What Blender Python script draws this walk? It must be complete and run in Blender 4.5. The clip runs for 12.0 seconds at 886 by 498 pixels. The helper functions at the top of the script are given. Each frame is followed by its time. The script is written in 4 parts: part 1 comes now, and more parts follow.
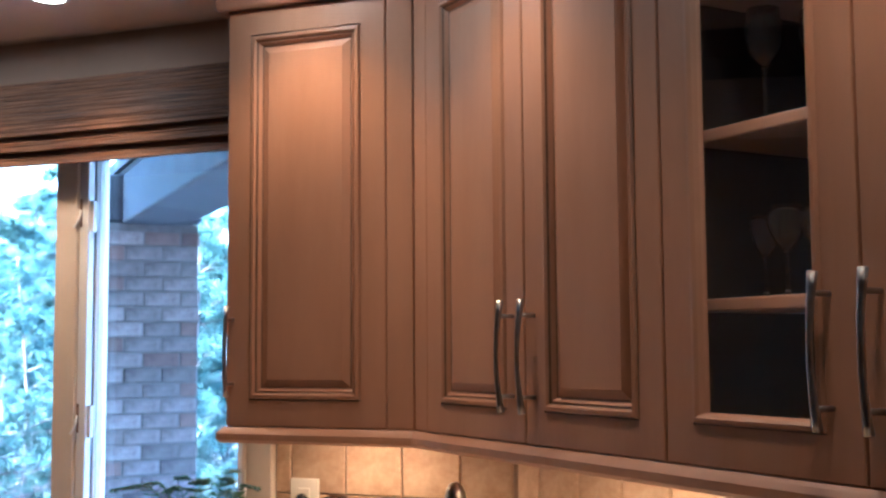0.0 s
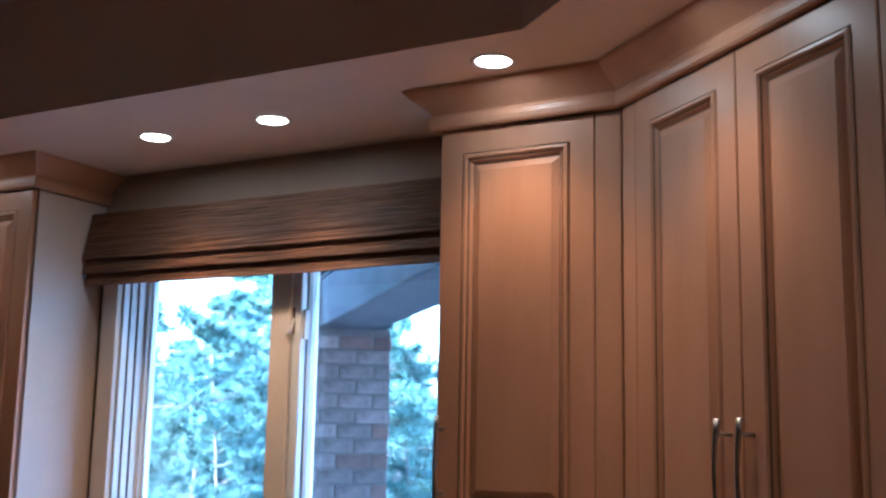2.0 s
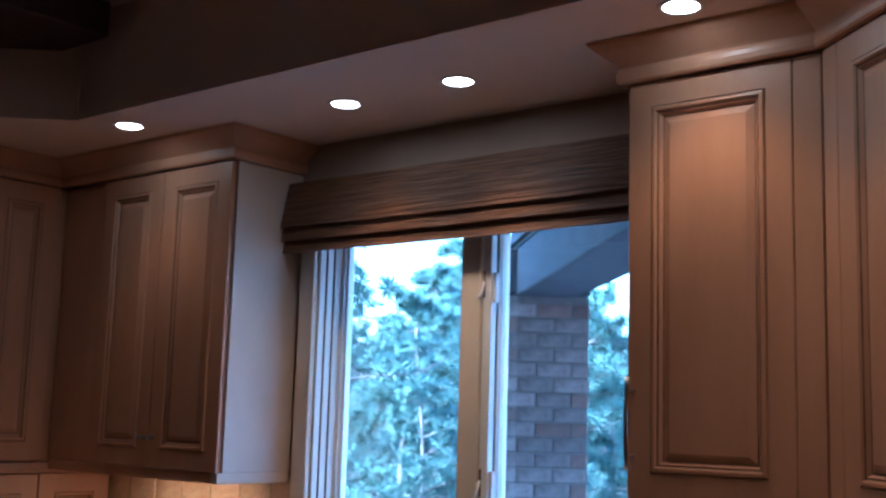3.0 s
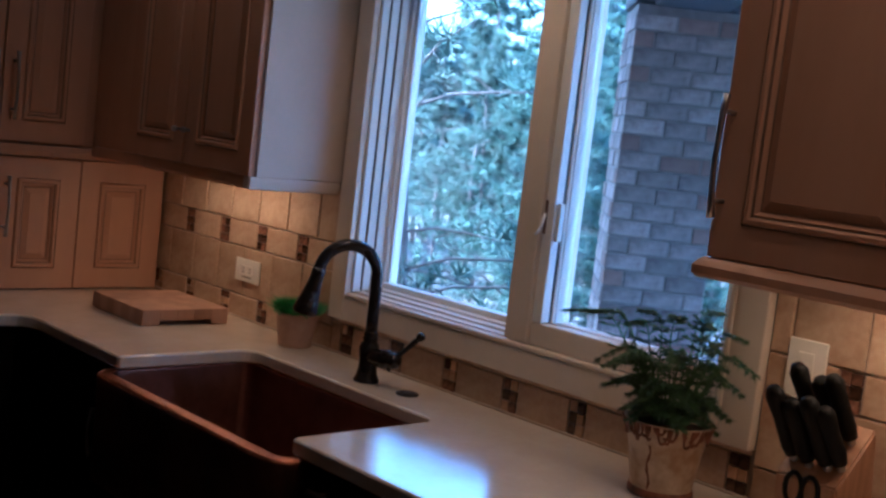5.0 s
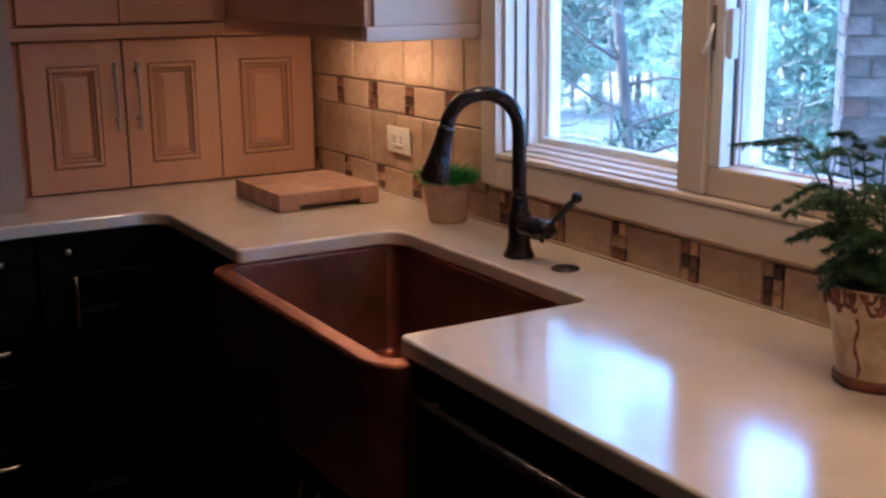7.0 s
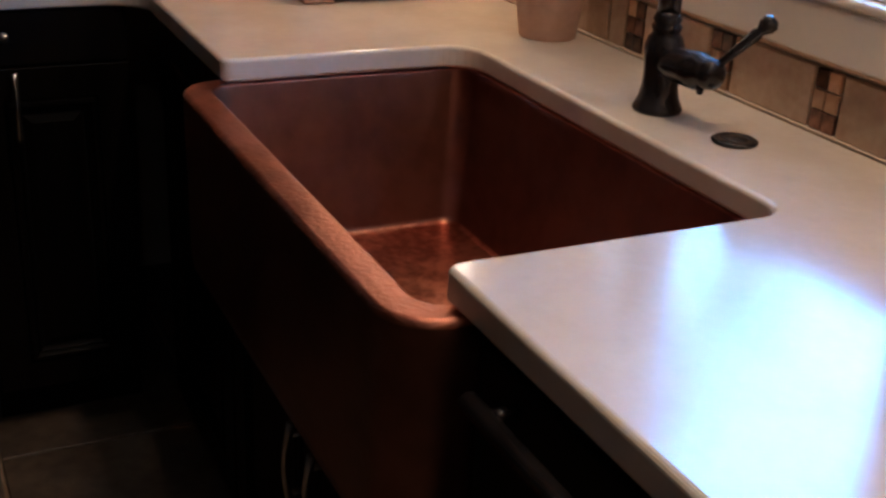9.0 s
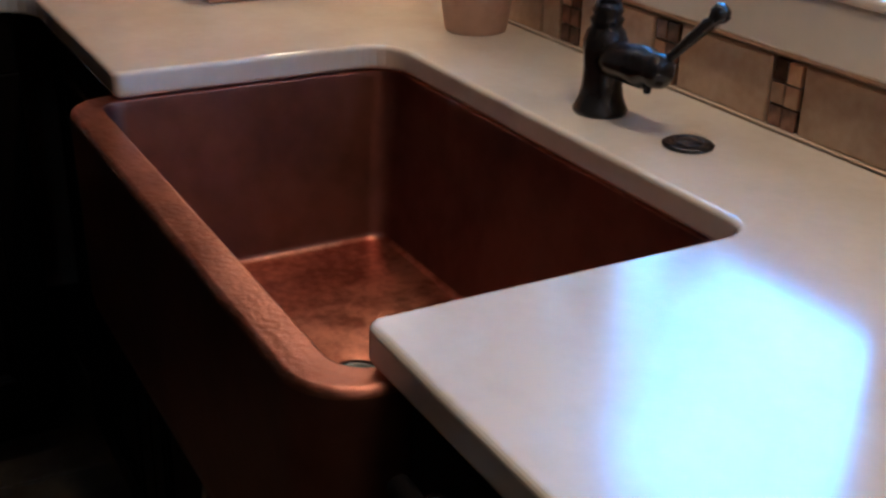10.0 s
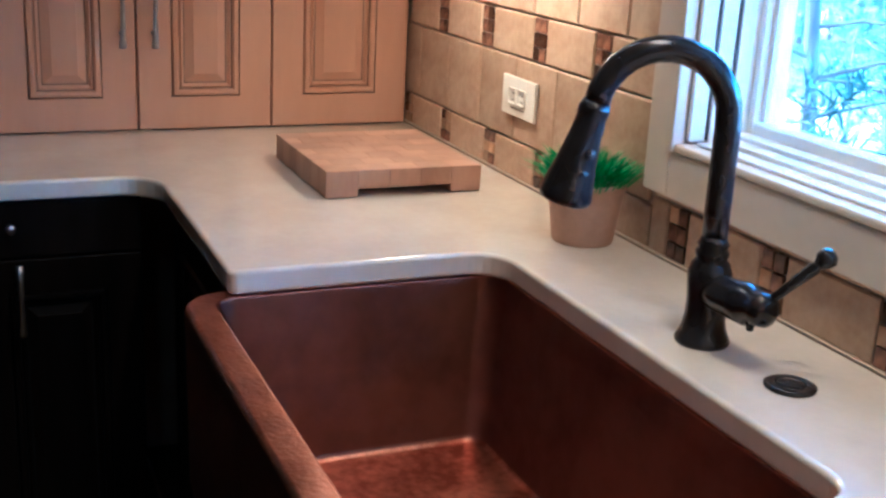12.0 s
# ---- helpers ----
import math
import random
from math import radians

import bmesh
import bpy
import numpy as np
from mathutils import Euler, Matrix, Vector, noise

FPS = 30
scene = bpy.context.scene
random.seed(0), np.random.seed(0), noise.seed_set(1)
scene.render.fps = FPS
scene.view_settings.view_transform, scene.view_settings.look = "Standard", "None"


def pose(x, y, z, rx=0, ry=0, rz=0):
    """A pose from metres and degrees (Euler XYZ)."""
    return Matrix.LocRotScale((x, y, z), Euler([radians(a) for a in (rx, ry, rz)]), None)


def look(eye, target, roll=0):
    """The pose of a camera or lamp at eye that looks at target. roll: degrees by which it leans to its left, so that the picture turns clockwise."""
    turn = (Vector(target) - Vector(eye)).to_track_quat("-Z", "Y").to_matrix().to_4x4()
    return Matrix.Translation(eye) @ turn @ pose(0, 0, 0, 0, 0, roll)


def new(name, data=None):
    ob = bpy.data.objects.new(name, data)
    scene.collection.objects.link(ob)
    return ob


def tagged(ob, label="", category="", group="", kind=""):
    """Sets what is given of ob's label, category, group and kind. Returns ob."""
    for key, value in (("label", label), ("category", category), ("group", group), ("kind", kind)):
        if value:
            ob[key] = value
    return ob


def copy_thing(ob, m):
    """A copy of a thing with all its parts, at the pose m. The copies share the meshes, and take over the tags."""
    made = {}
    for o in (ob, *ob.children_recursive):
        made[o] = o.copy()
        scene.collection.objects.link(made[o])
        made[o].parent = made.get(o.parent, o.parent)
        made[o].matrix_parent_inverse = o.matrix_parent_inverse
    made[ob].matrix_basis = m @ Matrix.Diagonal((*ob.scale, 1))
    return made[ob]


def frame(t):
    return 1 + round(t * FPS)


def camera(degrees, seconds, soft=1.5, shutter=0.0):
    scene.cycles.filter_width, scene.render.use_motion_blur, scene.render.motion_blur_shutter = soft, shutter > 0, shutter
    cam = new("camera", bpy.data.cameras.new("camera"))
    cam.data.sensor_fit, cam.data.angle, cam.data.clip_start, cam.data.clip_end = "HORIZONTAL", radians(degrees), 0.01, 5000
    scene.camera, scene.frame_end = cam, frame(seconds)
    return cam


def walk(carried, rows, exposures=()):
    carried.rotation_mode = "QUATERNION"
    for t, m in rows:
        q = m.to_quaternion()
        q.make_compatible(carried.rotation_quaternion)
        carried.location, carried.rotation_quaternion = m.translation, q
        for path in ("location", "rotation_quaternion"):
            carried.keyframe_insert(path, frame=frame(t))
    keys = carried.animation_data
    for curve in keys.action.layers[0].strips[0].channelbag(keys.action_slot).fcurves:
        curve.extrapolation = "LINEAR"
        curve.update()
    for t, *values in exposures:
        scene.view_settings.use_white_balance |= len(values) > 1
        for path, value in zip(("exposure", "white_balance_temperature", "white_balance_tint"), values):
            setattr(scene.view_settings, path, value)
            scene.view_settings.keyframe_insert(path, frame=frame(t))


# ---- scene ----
# lens, path, light levels
SKY, SUN, CAN, STRIP = 0.145, 2.0, 0.58, 0.085
LIFT = 1.9
EXPOSURES = [(t, e + LIFT, k, g) for t, e, k, g in ((0, 3.1, 4000, -2), (1.0, 3.4, 4050, -2), (1.5, 3.1, 4000, -2), (2.0, 2.8, 3950, -2), (2.5, 2.52, 3850, -2), (4.5, 1.5, 3700, 0), (5.5, 1.98, 4080, 0), (6.5, 2.38, 4120, 0), (8.5, 2.8, 4040, -3), (9.5, 2.85, 3700, -8), (10.5, 2.72, 3520, -12), (11.5, 3.4, 3330, -12), (12, 3.5, 3250, -12))]
cam = camera(41.9, 12.0, soft=2.6)
PATH = [
    (0, (2.538, -2.719, 1.605), (1.84, -0.852, 1.772), -0.4),
    (0.5, (2.508, -2.767, 1.608), (1.828, -0.91, 1.904), 0.6),
    (0.7, (2.532, -2.764, 1.599), (1.839, -0.92, 1.947), 1.3),
    (1, (2.507, -2.801, 1.644), (1.804, -0.961, 1.993), 0.1),
    (1.5, (2.497, -2.803, 1.639), (1.664, -1.016, 1.977), 0.6),
    (2, (2.481, -2.806, 1.628), (1.524, -1.082, 1.965), 1.1),
    (2.5, (2.5, -2.75, 1.615), (1.34, -1.151, 1.93), 1.2),
    (2.7, (2.495, -2.752, 1.594), (1.278, -1.197, 1.907), 1.1),
    (4.3, (2.474, -2.291, 1.61), (1.049, -0.889, 1.553), 3.7),
    (4.5, (2.406, -2.203, 1.61), (0.933, -0.856, 1.475), 3.4),
    (4.7, (2.347, -2.152, 1.606), (0.896, -0.784, 1.458), 4.4),
    (5, (2.251, -2.041, 1.587), (0.8, -0.679, 1.382), 6.6),
    (5.5, (2.211, -1.888, 1.544), (0.69, -0.633, 1.212), 1.1),
    (6, (2.123, -1.686, 1.525), (0.464, -0.645, 1.124), 1.3),
    (6.5, (2.093, -1.58, 1.515), (0.401, -0.59, 1.121), 0.7),
    (6.7, (2.066, -1.545, 1.507), (0.367, -0.57, 1.103), -0.5),
    (8.5, (1.483, -1.259, 1.399), (-0.098, -0.228, 0.739), 4.3),
    (9, (1.232, -1.069, 1.358), (-0.41, -0.253, 0.56), 3.0),
    (9.5, (1.113, -0.985, 1.329), (-0.476, -0.066, 0.536), 3.4),
    (10, (1.087, -0.976, 1.344), (-0.498, -0.078, 0.519), 1.5),
    (10.5, (1.035, -0.94, 1.333), (-0.547, -0.166, 0.386), -0.7),
    (11, (1.057, -0.939, 1.368), (-0.604, -0.122, 0.611), 2.2),
    (11.5, (1.067, -0.941, 1.407), (-0.64, -0.136, 0.744), 2.1),
    (12, (1.077, -0.972, 1.425), (-0.672, -0.199, 0.838), 3.0),
]
walk(cam, [(t, look(eye, target, roll)) for t, eye, target, roll in PATH], EXPOSURES)

# ---- world, sun and lamps' colour ----
world = bpy.data.worlds.new("sky")
scene.world = world
world.use_nodes = True
wn = world.node_tree
sky = wn.nodes.new("ShaderNodeTexSky")
sky.sky_type = "NISHITA"
sky.sun_disc = False
sky.sun_elevation, sky.sun_rotation = radians(42), radians(200)
sky.air_density, sky.dust_density, sky.ozone_density = 1.0, 3.5, 1.2
wn.nodes["Background"].inputs["Strength"].default_value = SKY
wn.links.new(sky.outputs["Color"], wn.nodes["Background"].inputs["Color"])
sun_data = bpy.data.lights.new("sun", "SUN")
sun_data.energy, sun_data.angle, sun_data.color = SUN, radians(15), (1.0, 0.95, 0.88)
sun = new("sun", sun_data)
sun.matrix_world = look((-4, -10, 8.5), (0, 0, 0))
WARM = (1.0, 0.455, 0.155)


# ---- materials ----
def material(name, c1, c2, rough=0.5, metal=0.0, scale=8.0, stretch=(1, 1, 1), fine=60.0, fine_amount=0.25,
             bump=0.1, bump_scale=80.0, spec=0.5, per_object=0.0, rough_vary=0.1, coat=0.0):
    """Two colours mixed by a coarse and a fine noise, with bump and uneven gloss."""
    m = bpy.data.materials.new(name)
    m.use_nodes = True
    nt = m.node_tree
    n, l = nt.nodes, nt.links
    p = n["Principled BSDF"]
    tc = n.new("ShaderNodeTexCoord")
    mp = n.new("ShaderNodeMapping")
    mp.inputs["Scale"].default_value = stretch
    l.new(tc.outputs["Object"], mp.inputs["Vector"])
    big, small, bmp = (n.new("ShaderNodeTexNoise") for _ in range(3))
    for node, s in ((big, scale), (small, fine), (bmp, bump_scale)):
        node.inputs["Scale"].default_value = s
        node.inputs["Detail"].default_value = 5
        l.new(mp.outputs["Vector"], node.inputs["Vector"])
    f1 = n.new("ShaderNodeMath")
    f1.operation = "MULTIPLY_ADD"
    f1.inputs[1].default_value = fine_amount
    l.new(small.outputs["Fac"], f1.inputs[0])
    l.new(big.outputs["Fac"], f1.inputs[2])
    ramp = n.new("ShaderNodeValToRGB")
    ramp.color_ramp.elements[0].position = 0.35 + fine_amount / 2
    ramp.color_ramp.elements[1].position = 0.65 + fine_amount / 2
    ramp.color_ramp.elements[0].color = (*c1, 1)
    ramp.color_ramp.elements[1].color = (*c2, 1)
    l.new(f1.outputs[0], ramp.inputs["Fac"])
    colour = ramp.outputs["Color"]
    if per_object:
        oi = n.new("ShaderNodeObjectInfo")
        hsv = n.new("ShaderNodeHueSaturation")
        rng = n.new("ShaderNodeMapRange")
        rng.inputs["To Min"].default_value, rng.inputs["To Max"].default_value = 1 - per_object, 1 + per_object
        l.new(oi.outputs["Random"], rng.inputs["Value"])
        l.new(rng.outputs["Result"], hsv.inputs["Value"])
        l.new(colour, hsv.inputs["Color"])
        colour = hsv.outputs["Color"]
    l.new(colour, p.inputs["Base Color"])
    p.inputs["Metallic"].default_value = metal
    p.inputs["Specular IOR Level"].default_value = spec
    p.inputs["Coat Weight"].default_value = coat
    p.inputs["Coat Roughness"].default_value = 0.17
    rr = n.new("ShaderNodeMapRange")
    rr.inputs["To Min"].default_value, rr.inputs["To Max"].default_value = max(0.02, rough - rough_vary), rough + rough_vary
    l.new(big.outputs["Fac"], rr.inputs["Value"])
    l.new(rr.outputs["Result"], p.inputs["Roughness"])
    if bump:
        b = n.new("ShaderNodeBump")
        b.inputs["Strength"].default_value = bump
        b.inputs["Distance"].default_value = 0.003
        l.new(bmp.outputs["Fac"], b.inputs["Height"])
        l.new(b.outputs["Normal"], p.inputs["Normal"])
    return m


def glow(name, colour, strength):
    m = bpy.data.materials.new(name)
    m.use_nodes = True
    p = m.node_tree.nodes["Principled BSDF"]
    p.inputs["Base Color"].default_value = (0.8, 0.8, 0.8, 1)
    p.inputs["Emission Color"].default_value = (*colour, 1)
    p.inputs["Emission Strength"].default_value = strength
    return m


def clear_glass(name, rough=0.0, tint=(1, 1, 1), clear=1.0):
    m = bpy.data.materials.new(name)
    m.use_nodes = True
    p = m.node_tree.nodes["Principled BSDF"]
    p.inputs["Base Color"].default_value = (*tint, 1)
    p.inputs["Transmission Weight"].default_value = clear
    p.inputs["Roughness"].default_value = rough
    p.inputs["IOR"].default_value = 1.45
    return m


M_CAB = material("cream glazed maple", (0.49, 0.262, 0.142), (0.555, 0.308, 0.175), 0.40, scale=2.5, stretch=(3, 3, 0.6), fine=25, fine_amount=0.2, bump=0.03, bump_scale=30)
M_GLAZE = material("brown glaze in grooves, also shade in a door gap", (0.15, 0.085, 0.05), (0.26, 0.155, 0.095), 0.5, scale=20, bump=0.05)
M_CAB_DIM = material("near-black for the dim cabinet inside", (0.010, 0.007, 0.005), (0.018, 0.012, 0.009), 0.6, scale=6, stretch=(6, 6, 0.5))
M_DARK = material("espresso stained wood", (0.003, 0.0025, 0.0025), (0.007, 0.005, 0.0045), 0.5, scale=5, stretch=(6, 6, 0.5), fine=40, bump=0.05, spec=0.07)
M_STONE = material("cream quartz worktop", (0.71, 0.62, 0.52), (0.78, 0.69, 0.59), 0.15, scale=9, fine=70, fine_amount=0.35, bump=0.025, bump_scale=18, rough_vary=0.05, spec=1.0, coat=1.0)
M_COPPER = material("patinated dark copper", (0.20, 0.088, 0.057), (0.30, 0.134, 0.086), 0.42, metal=1.0, scale=5, fine=24, fine_amount=0.5, bump=0.22, bump_scale=55, rough_vary=0.10)
M_COPPER_RIM = material("rubbed bright copper", (0.34, 0.125, 0.065), (0.50, 0.205, 0.115), 0.38, metal=1.0, scale=16, fine=60, fine_amount=0.5, bump=0.5, bump_scale=120, rough_vary=0.10)
M_COPPER_FLOOR = material("scoured copper", (0.30, 0.105, 0.055), (0.58, 0.25, 0.135), 0.33, metal=1.0, scale=20, fine=70, fine_amount=0.7, bump=0.40, bump_scale=60, rough_vary=0.12)
M_BRONZE = material("oil-rubbed bronze", (0.018, 0.016, 0.018), (0.036, 0.032, 0.034), 0.22, metal=0.5, scale=20, bump=0.03, spec=0.6)
M_NICKEL = material("brushed nickel", (0.40, 0.38, 0.37), (0.50, 0.485, 0.47), 0.33, metal=1.0, scale=30, bump=0.02)
M_TILE = material("tumbled travertine", (0.42, 0.27, 0.155), (0.57, 0.415, 0.265), 0.55, scale=11, fine=70, fine_amount=0.4, bump=0.25, bump_scale=60, per_object=0.16)
M_CHIP = material("dark glass mosaic", (0.045, 0.022, 0.016), (0.20, 0.10, 0.055), 0.18, scale=30, bump=0.05, per_object=0.75)
M_CHIP2 = material("amber mosaic", (0.38, 0.20, 0.085), (0.52, 0.33, 0.17), 0.3, scale=30, bump=0.1, per_object=0.4)
M_GROUT = material("tan grout", (0.30, 0.21, 0.14), (0.38, 0.28, 0.19), 0.9, scale=20, bump=0.3, bump_scale=200)
M_CAULK = material("tan caulk", (0.50, 0.39, 0.28), (0.57, 0.45, 0.33), 0.6, scale=20, bump=0.1)
M_PAINT = material("warm beige wall paint", (0.38, 0.28, 0.21), (0.43, 0.325, 0.25), 0.75, scale=3, fine=150, fine_amount=0.1, bump=0.12, bump_scale=250)
M_BROWN = material("dark brown for unseen walls", (0.10, 0.066, 0.045), (0.13, 0.088, 0.06), 0.75, scale=3, fine=150, fine_amount=0.1, bump=0.12, bump_scale=250)
M_CEIL = material("taupe ceiling paint", (0.74, 0.575, 0.465), (0.79, 0.62, 0.51), 0.8, scale=3, fine=150, fine_amount=0.1, bump=0.12, bump_scale=250)
M_TRIM = material("cream painted window trim", (0.68, 0.59, 0.49), (0.74, 0.65, 0.55), 0.4, scale=6, bump=0.04)
# Paler than M_CAB; used on one end panel and the rail below it.
M_PANEL = material("pale finish of the end panel", (0.60, 0.50, 0.42), (0.66, 0.55, 0.47), 0.5, scale=3, bump=0.03)
M_VINYL = material("white sash", (0.82, 0.83, 0.84), (0.86, 0.86, 0.86), 0.35, scale=6, bump=0.02)
M_BROWNPLATE = material("bronze latch plate", (0.16, 0.10, 0.065), (0.22, 0.145, 0.10), 0.4, scale=20, bump=0.03)
M_GASKET = material("dark grey gasket", (0.05, 0.05, 0.055), (0.08, 0.08, 0.085), 0.6)
M_BLIND = material("woven bamboo", (0.045, 0.019, 0.009), (0.25, 0.120, 0.055), 0.62, scale=9, stretch=(0.6, 1, 62), fine=20, fine_amount=0.7, bump=0.3, bump_scale=12)
M_FLOOR = material("brown slate floor tile", (0.06, 0.043, 0.03), (0.14, 0.105, 0.075), 0.45, scale=5, fine=30, fine_amount=0.5, bump=0.2, per_object=0.15)
M_BUTCHER = material("maple butcher block", (0.34, 0.185, 0.11), (0.45, 0.27, 0.17), 0.45, scale=14, stretch=(1, 1, 0.3), fine=120, bump=0.05, per_object=0.12)
M_TERRA = material("terracotta", (0.40, 0.24, 0.16), (0.50, 0.32, 0.22), 0.8, scale=15, bump=0.2)
M_GRASS = material("bright green grass blades", (0.02, 0.16, 0.02), (0.05, 0.32, 0.05), 0.5, scale=60, bump=0)
M_FERN = material("green fern", (0.022, 0.062, 0.018), (0.07, 0.145, 0.045), 0.5, scale=40, bump=0)
M_STEM = material("green stem", (0.05, 0.06, 0.02), (0.10, 0.09, 0.04), 0.6, scale=40, bump=0)
M_CROCK = material("cream glazed pot", (0.40, 0.25, 0.12), (0.68, 0.53, 0.35), 0.4, scale=17, fine=50, fine_amount=0.5, bump=0.2)
M_RUST = material("rust brown relief", (0.10, 0.030, 0.012), (0.26, 0.10, 0.045), 0.6, scale=40, bump=0.3)
M_SOIL = material("potting soil", (0.02, 0.012, 0.008), (0.05, 0.03, 0.02), 0.9, scale=60, bump=0.6)
M_BLOCKWOOD = material("warm oak knife block", (0.36, 0.19, 0.09), (0.48, 0.27, 0.14), 0.45, scale=8, stretch=(8, 8, 0.8), bump=0.08)
M_BLACK = material("black plastic", (0.004, 0.004, 0.004), (0.008, 0.008, 0.008), 0.55, scale=20, bump=0.03, spec=0.15)
M_PLATE = material("ivory plastic", (0.80, 0.76, 0.68), (0.83, 0.79, 0.71), 0.35, scale=20, bump=0)
M_SLOT = material("dark slot", (0.12, 0.10, 0.08), (0.18, 0.15, 0.12), 0.6, bump=0)
M_BEAM = material("dark stained ceiling wood", (0.018, 0.009, 0.006), (0.045, 0.022, 0.013), 0.5, scale=4, stretch=(0.6, 8, 8), bump=0.1)
M_BRICK = material("weathered grey-red brick", (0.13, 0.104, 0.104), (0.265, 0.225, 0.22), 0.85, scale=9, fine=60, fine_amount=0.4, bump=0.5, bump_scale=60, per_object=0.32)
M_REDBRICK = material("red brick", (0.13, 0.082, 0.072), (0.20, 0.135, 0.12), 0.85, scale=9, fine=60, fine_amount=0.4, bump=0.5, bump_scale=60, per_object=0.2)
M_MORTAR = material("grey mortar", (0.13, 0.112, 0.11), (0.19, 0.168, 0.165), 0.95, scale=20, bump=0.4)
M_EAVE = material("dark grey eave board", (0.040, 0.043, 0.052), (0.075, 0.079, 0.092), 0.8, scale=5)
M_GROUND = material("needle litter and old snow", (0.08, 0.065, 0.05), (0.30, 0.28, 0.27), 0.9, scale=0.6, fine=9, fine_amount=0.5, bump=0.6, bump_scale=8)
M_BARK = material("grey pine bark", (0.085, 0.07, 0.065), (0.17, 0.145, 0.14), 0.9, scale=6, stretch=(4, 4, 0.7), bump=0.6, bump_scale=20)
M_NEEDLE = material("blue-green pine needles", (0.034, 0.064, 0.050), (0.080, 0.130, 0.104), 0.6, scale=1.2, fine=8, fine_amount=0.5, bump=0, per_object=0.2)
M_GLASS = clear_glass("window glass")
M_GLASSWARE = clear_glass("clear drinking glass", 0.04, clear=0.985)
M_GLASSWARE.node_tree.nodes["Principled BSDF"].inputs["IOR"].default_value = 1.6
M_LAMP = glow("lit lamp lens", (1.0, 0.74, 0.50), 2.4)
M_BAR = glow("lit under-cabinet strip", (1.0, 0.62, 0.32), 0.5)


# ---- mesh helpers ----
def part(name, bm, mat, parent=None, label="", smooth=False, mats=()):
    me = bpy.data.meshes.new(name)
    bm.normal_update()
    bm.to_mesh(me)
    bm.free()
    for m in (mat, *mats):
        me.materials.append(m)
    if smooth:
        for f in me.polygons:
            f.use_smooth = True
    ob = new(name, me)
    ob.parent = parent
    if label:
        ob["label"] = label
    return ob


def thing(name, m, label, category, group="", kind=""):
    ob = new(name)
    ob.empty_display_size = 0.05
    ob.matrix_world = m
    return tagged(ob, label, category, group, kind)


def add_box(bm, x0, x1, y0, y1, z0, z1, bevel=0.0, seg=1, mi=0):
    vs = [bm.verts.new((x, y, z)) for x in (x0, x1) for y in (y0, y1) for z in (z0, z1)]
    fs = [bm.faces.new([vs[i] for i in q]) for q in ((0, 1, 3, 2), (4, 6, 7, 5), (0, 4, 5, 1), (2, 3, 7, 6), (0, 2, 6, 4), (1, 5, 7, 3))]
    for f in fs:
        f.material_index = mi
    if bevel:
        es = list({e for f in fs for e in f.edges})
        r = bmesh.ops.bevel(bm, geom=es, offset=bevel, segments=seg, affect="EDGES", profile=0.5)
        for f in r["faces"]:
            f.material_index = mi
    return fs


def box(x0, x1, y0, y1, z0, z1, bevel=0.003, seg=2):
    bm = bmesh.new()
    add_box(bm, x0, x1, y0, y1, z0, z1, bevel, seg)
    return bm


def loft(rings, closed=True, cap0=False, cap1=False, bm=None, mis=None):
    """Skin rings of equal point counts."""
    bm = bm or bmesh.new()
    rows = [[bm.verts.new(p) for p in r] for r in rings]
    n = len(rows[0])
    for k, (a, b) in enumerate(zip(rows, rows[1:])):
        for i in range(n if closed else n - 1):
            j = (i + 1) % n
            f = bm.faces.new((a[i], a[j], b[j], b[i]))
            if mis:
                f.material_index = mis[k]
    if cap0:
        bm.faces.new(rows[0][::-1])
    if cap1:
        bm.faces.new(rows[-1])
    return bm


def circle(r, z, n=24, cx=0.0, cy=0.0, wob=0.0):
    return [(cx + r * math.cos(2 * math.pi * i / n), cy + r * math.sin(2 * math.pi * i / n), z) for i in range(n)]


def lathe(profile, n=24, cx=0.0, cy=0.0, bm=None, cap0=True, cap1=True):
    return loft([circle(r, z, n, cx, cy) for r, z in profile], True, cap0, cap1, bm)


def tube(points, radii, n=10, bm=None, caps=True):
    """A round tube along points."""
    pts = [Vector(p) for p in points]
    if not isinstance(radii, (list, tuple)):
        radii = [radii] * len(pts)
    rings, side = [], None
    for i, p in enumerate(pts):
        t = (pts[min(i + 1, len(pts) - 1)] - pts[max(i - 1, 0)]).normalized()
        if side is None:
            side = t.orthogonal().normalized()
        side = (side - t * side.dot(t)).normalized()
        up = t.cross(side)
        rings.append([p + (side * math.cos(a) + up * math.sin(a)) * radii[i] for a in (2 * math.pi * k / n for k in range(n))])
    return loft(rings, True, caps, caps, bm)


def round_rect(x0, x1, y0, y1, r, z, n=6):
    out = []
    for cx, cy, a0 in ((x1 - r, y1 - r, 0), (x0 + r, y1 - r, 90), (x0 + r, y0 + r, 180), (x1 - r, y0 + r, 270)):
        for k in range(n + 1):
            a = radians(a0 + 90 * k / n)
            out.append((cx + r * math.cos(a), cy + r * math.sin(a), z))
    return out


def fillet(poly, radii, n=6):
    out = []
    for i, p in enumerate(poly):
        r = radii[i]
        p = Vector(p)
        if not r:
            out.append(tuple(p))
            continue
        a, b = (Vector(poly[i - 1]) - p).normalized(), (Vector(poly[(i + 1) % len(poly)]) - p).normalized()
        half = a.angle(b) / 2
        d = r / math.tan(half)
        c = p + (a + b).normalized() * (r / math.sin(half))
        s, e = p + a * d - c, p + b * d - c
        for k in range(n + 1):
            v = s.lerp(e, k / n).normalized() * r
            out.append(tuple(c + v))
    return out


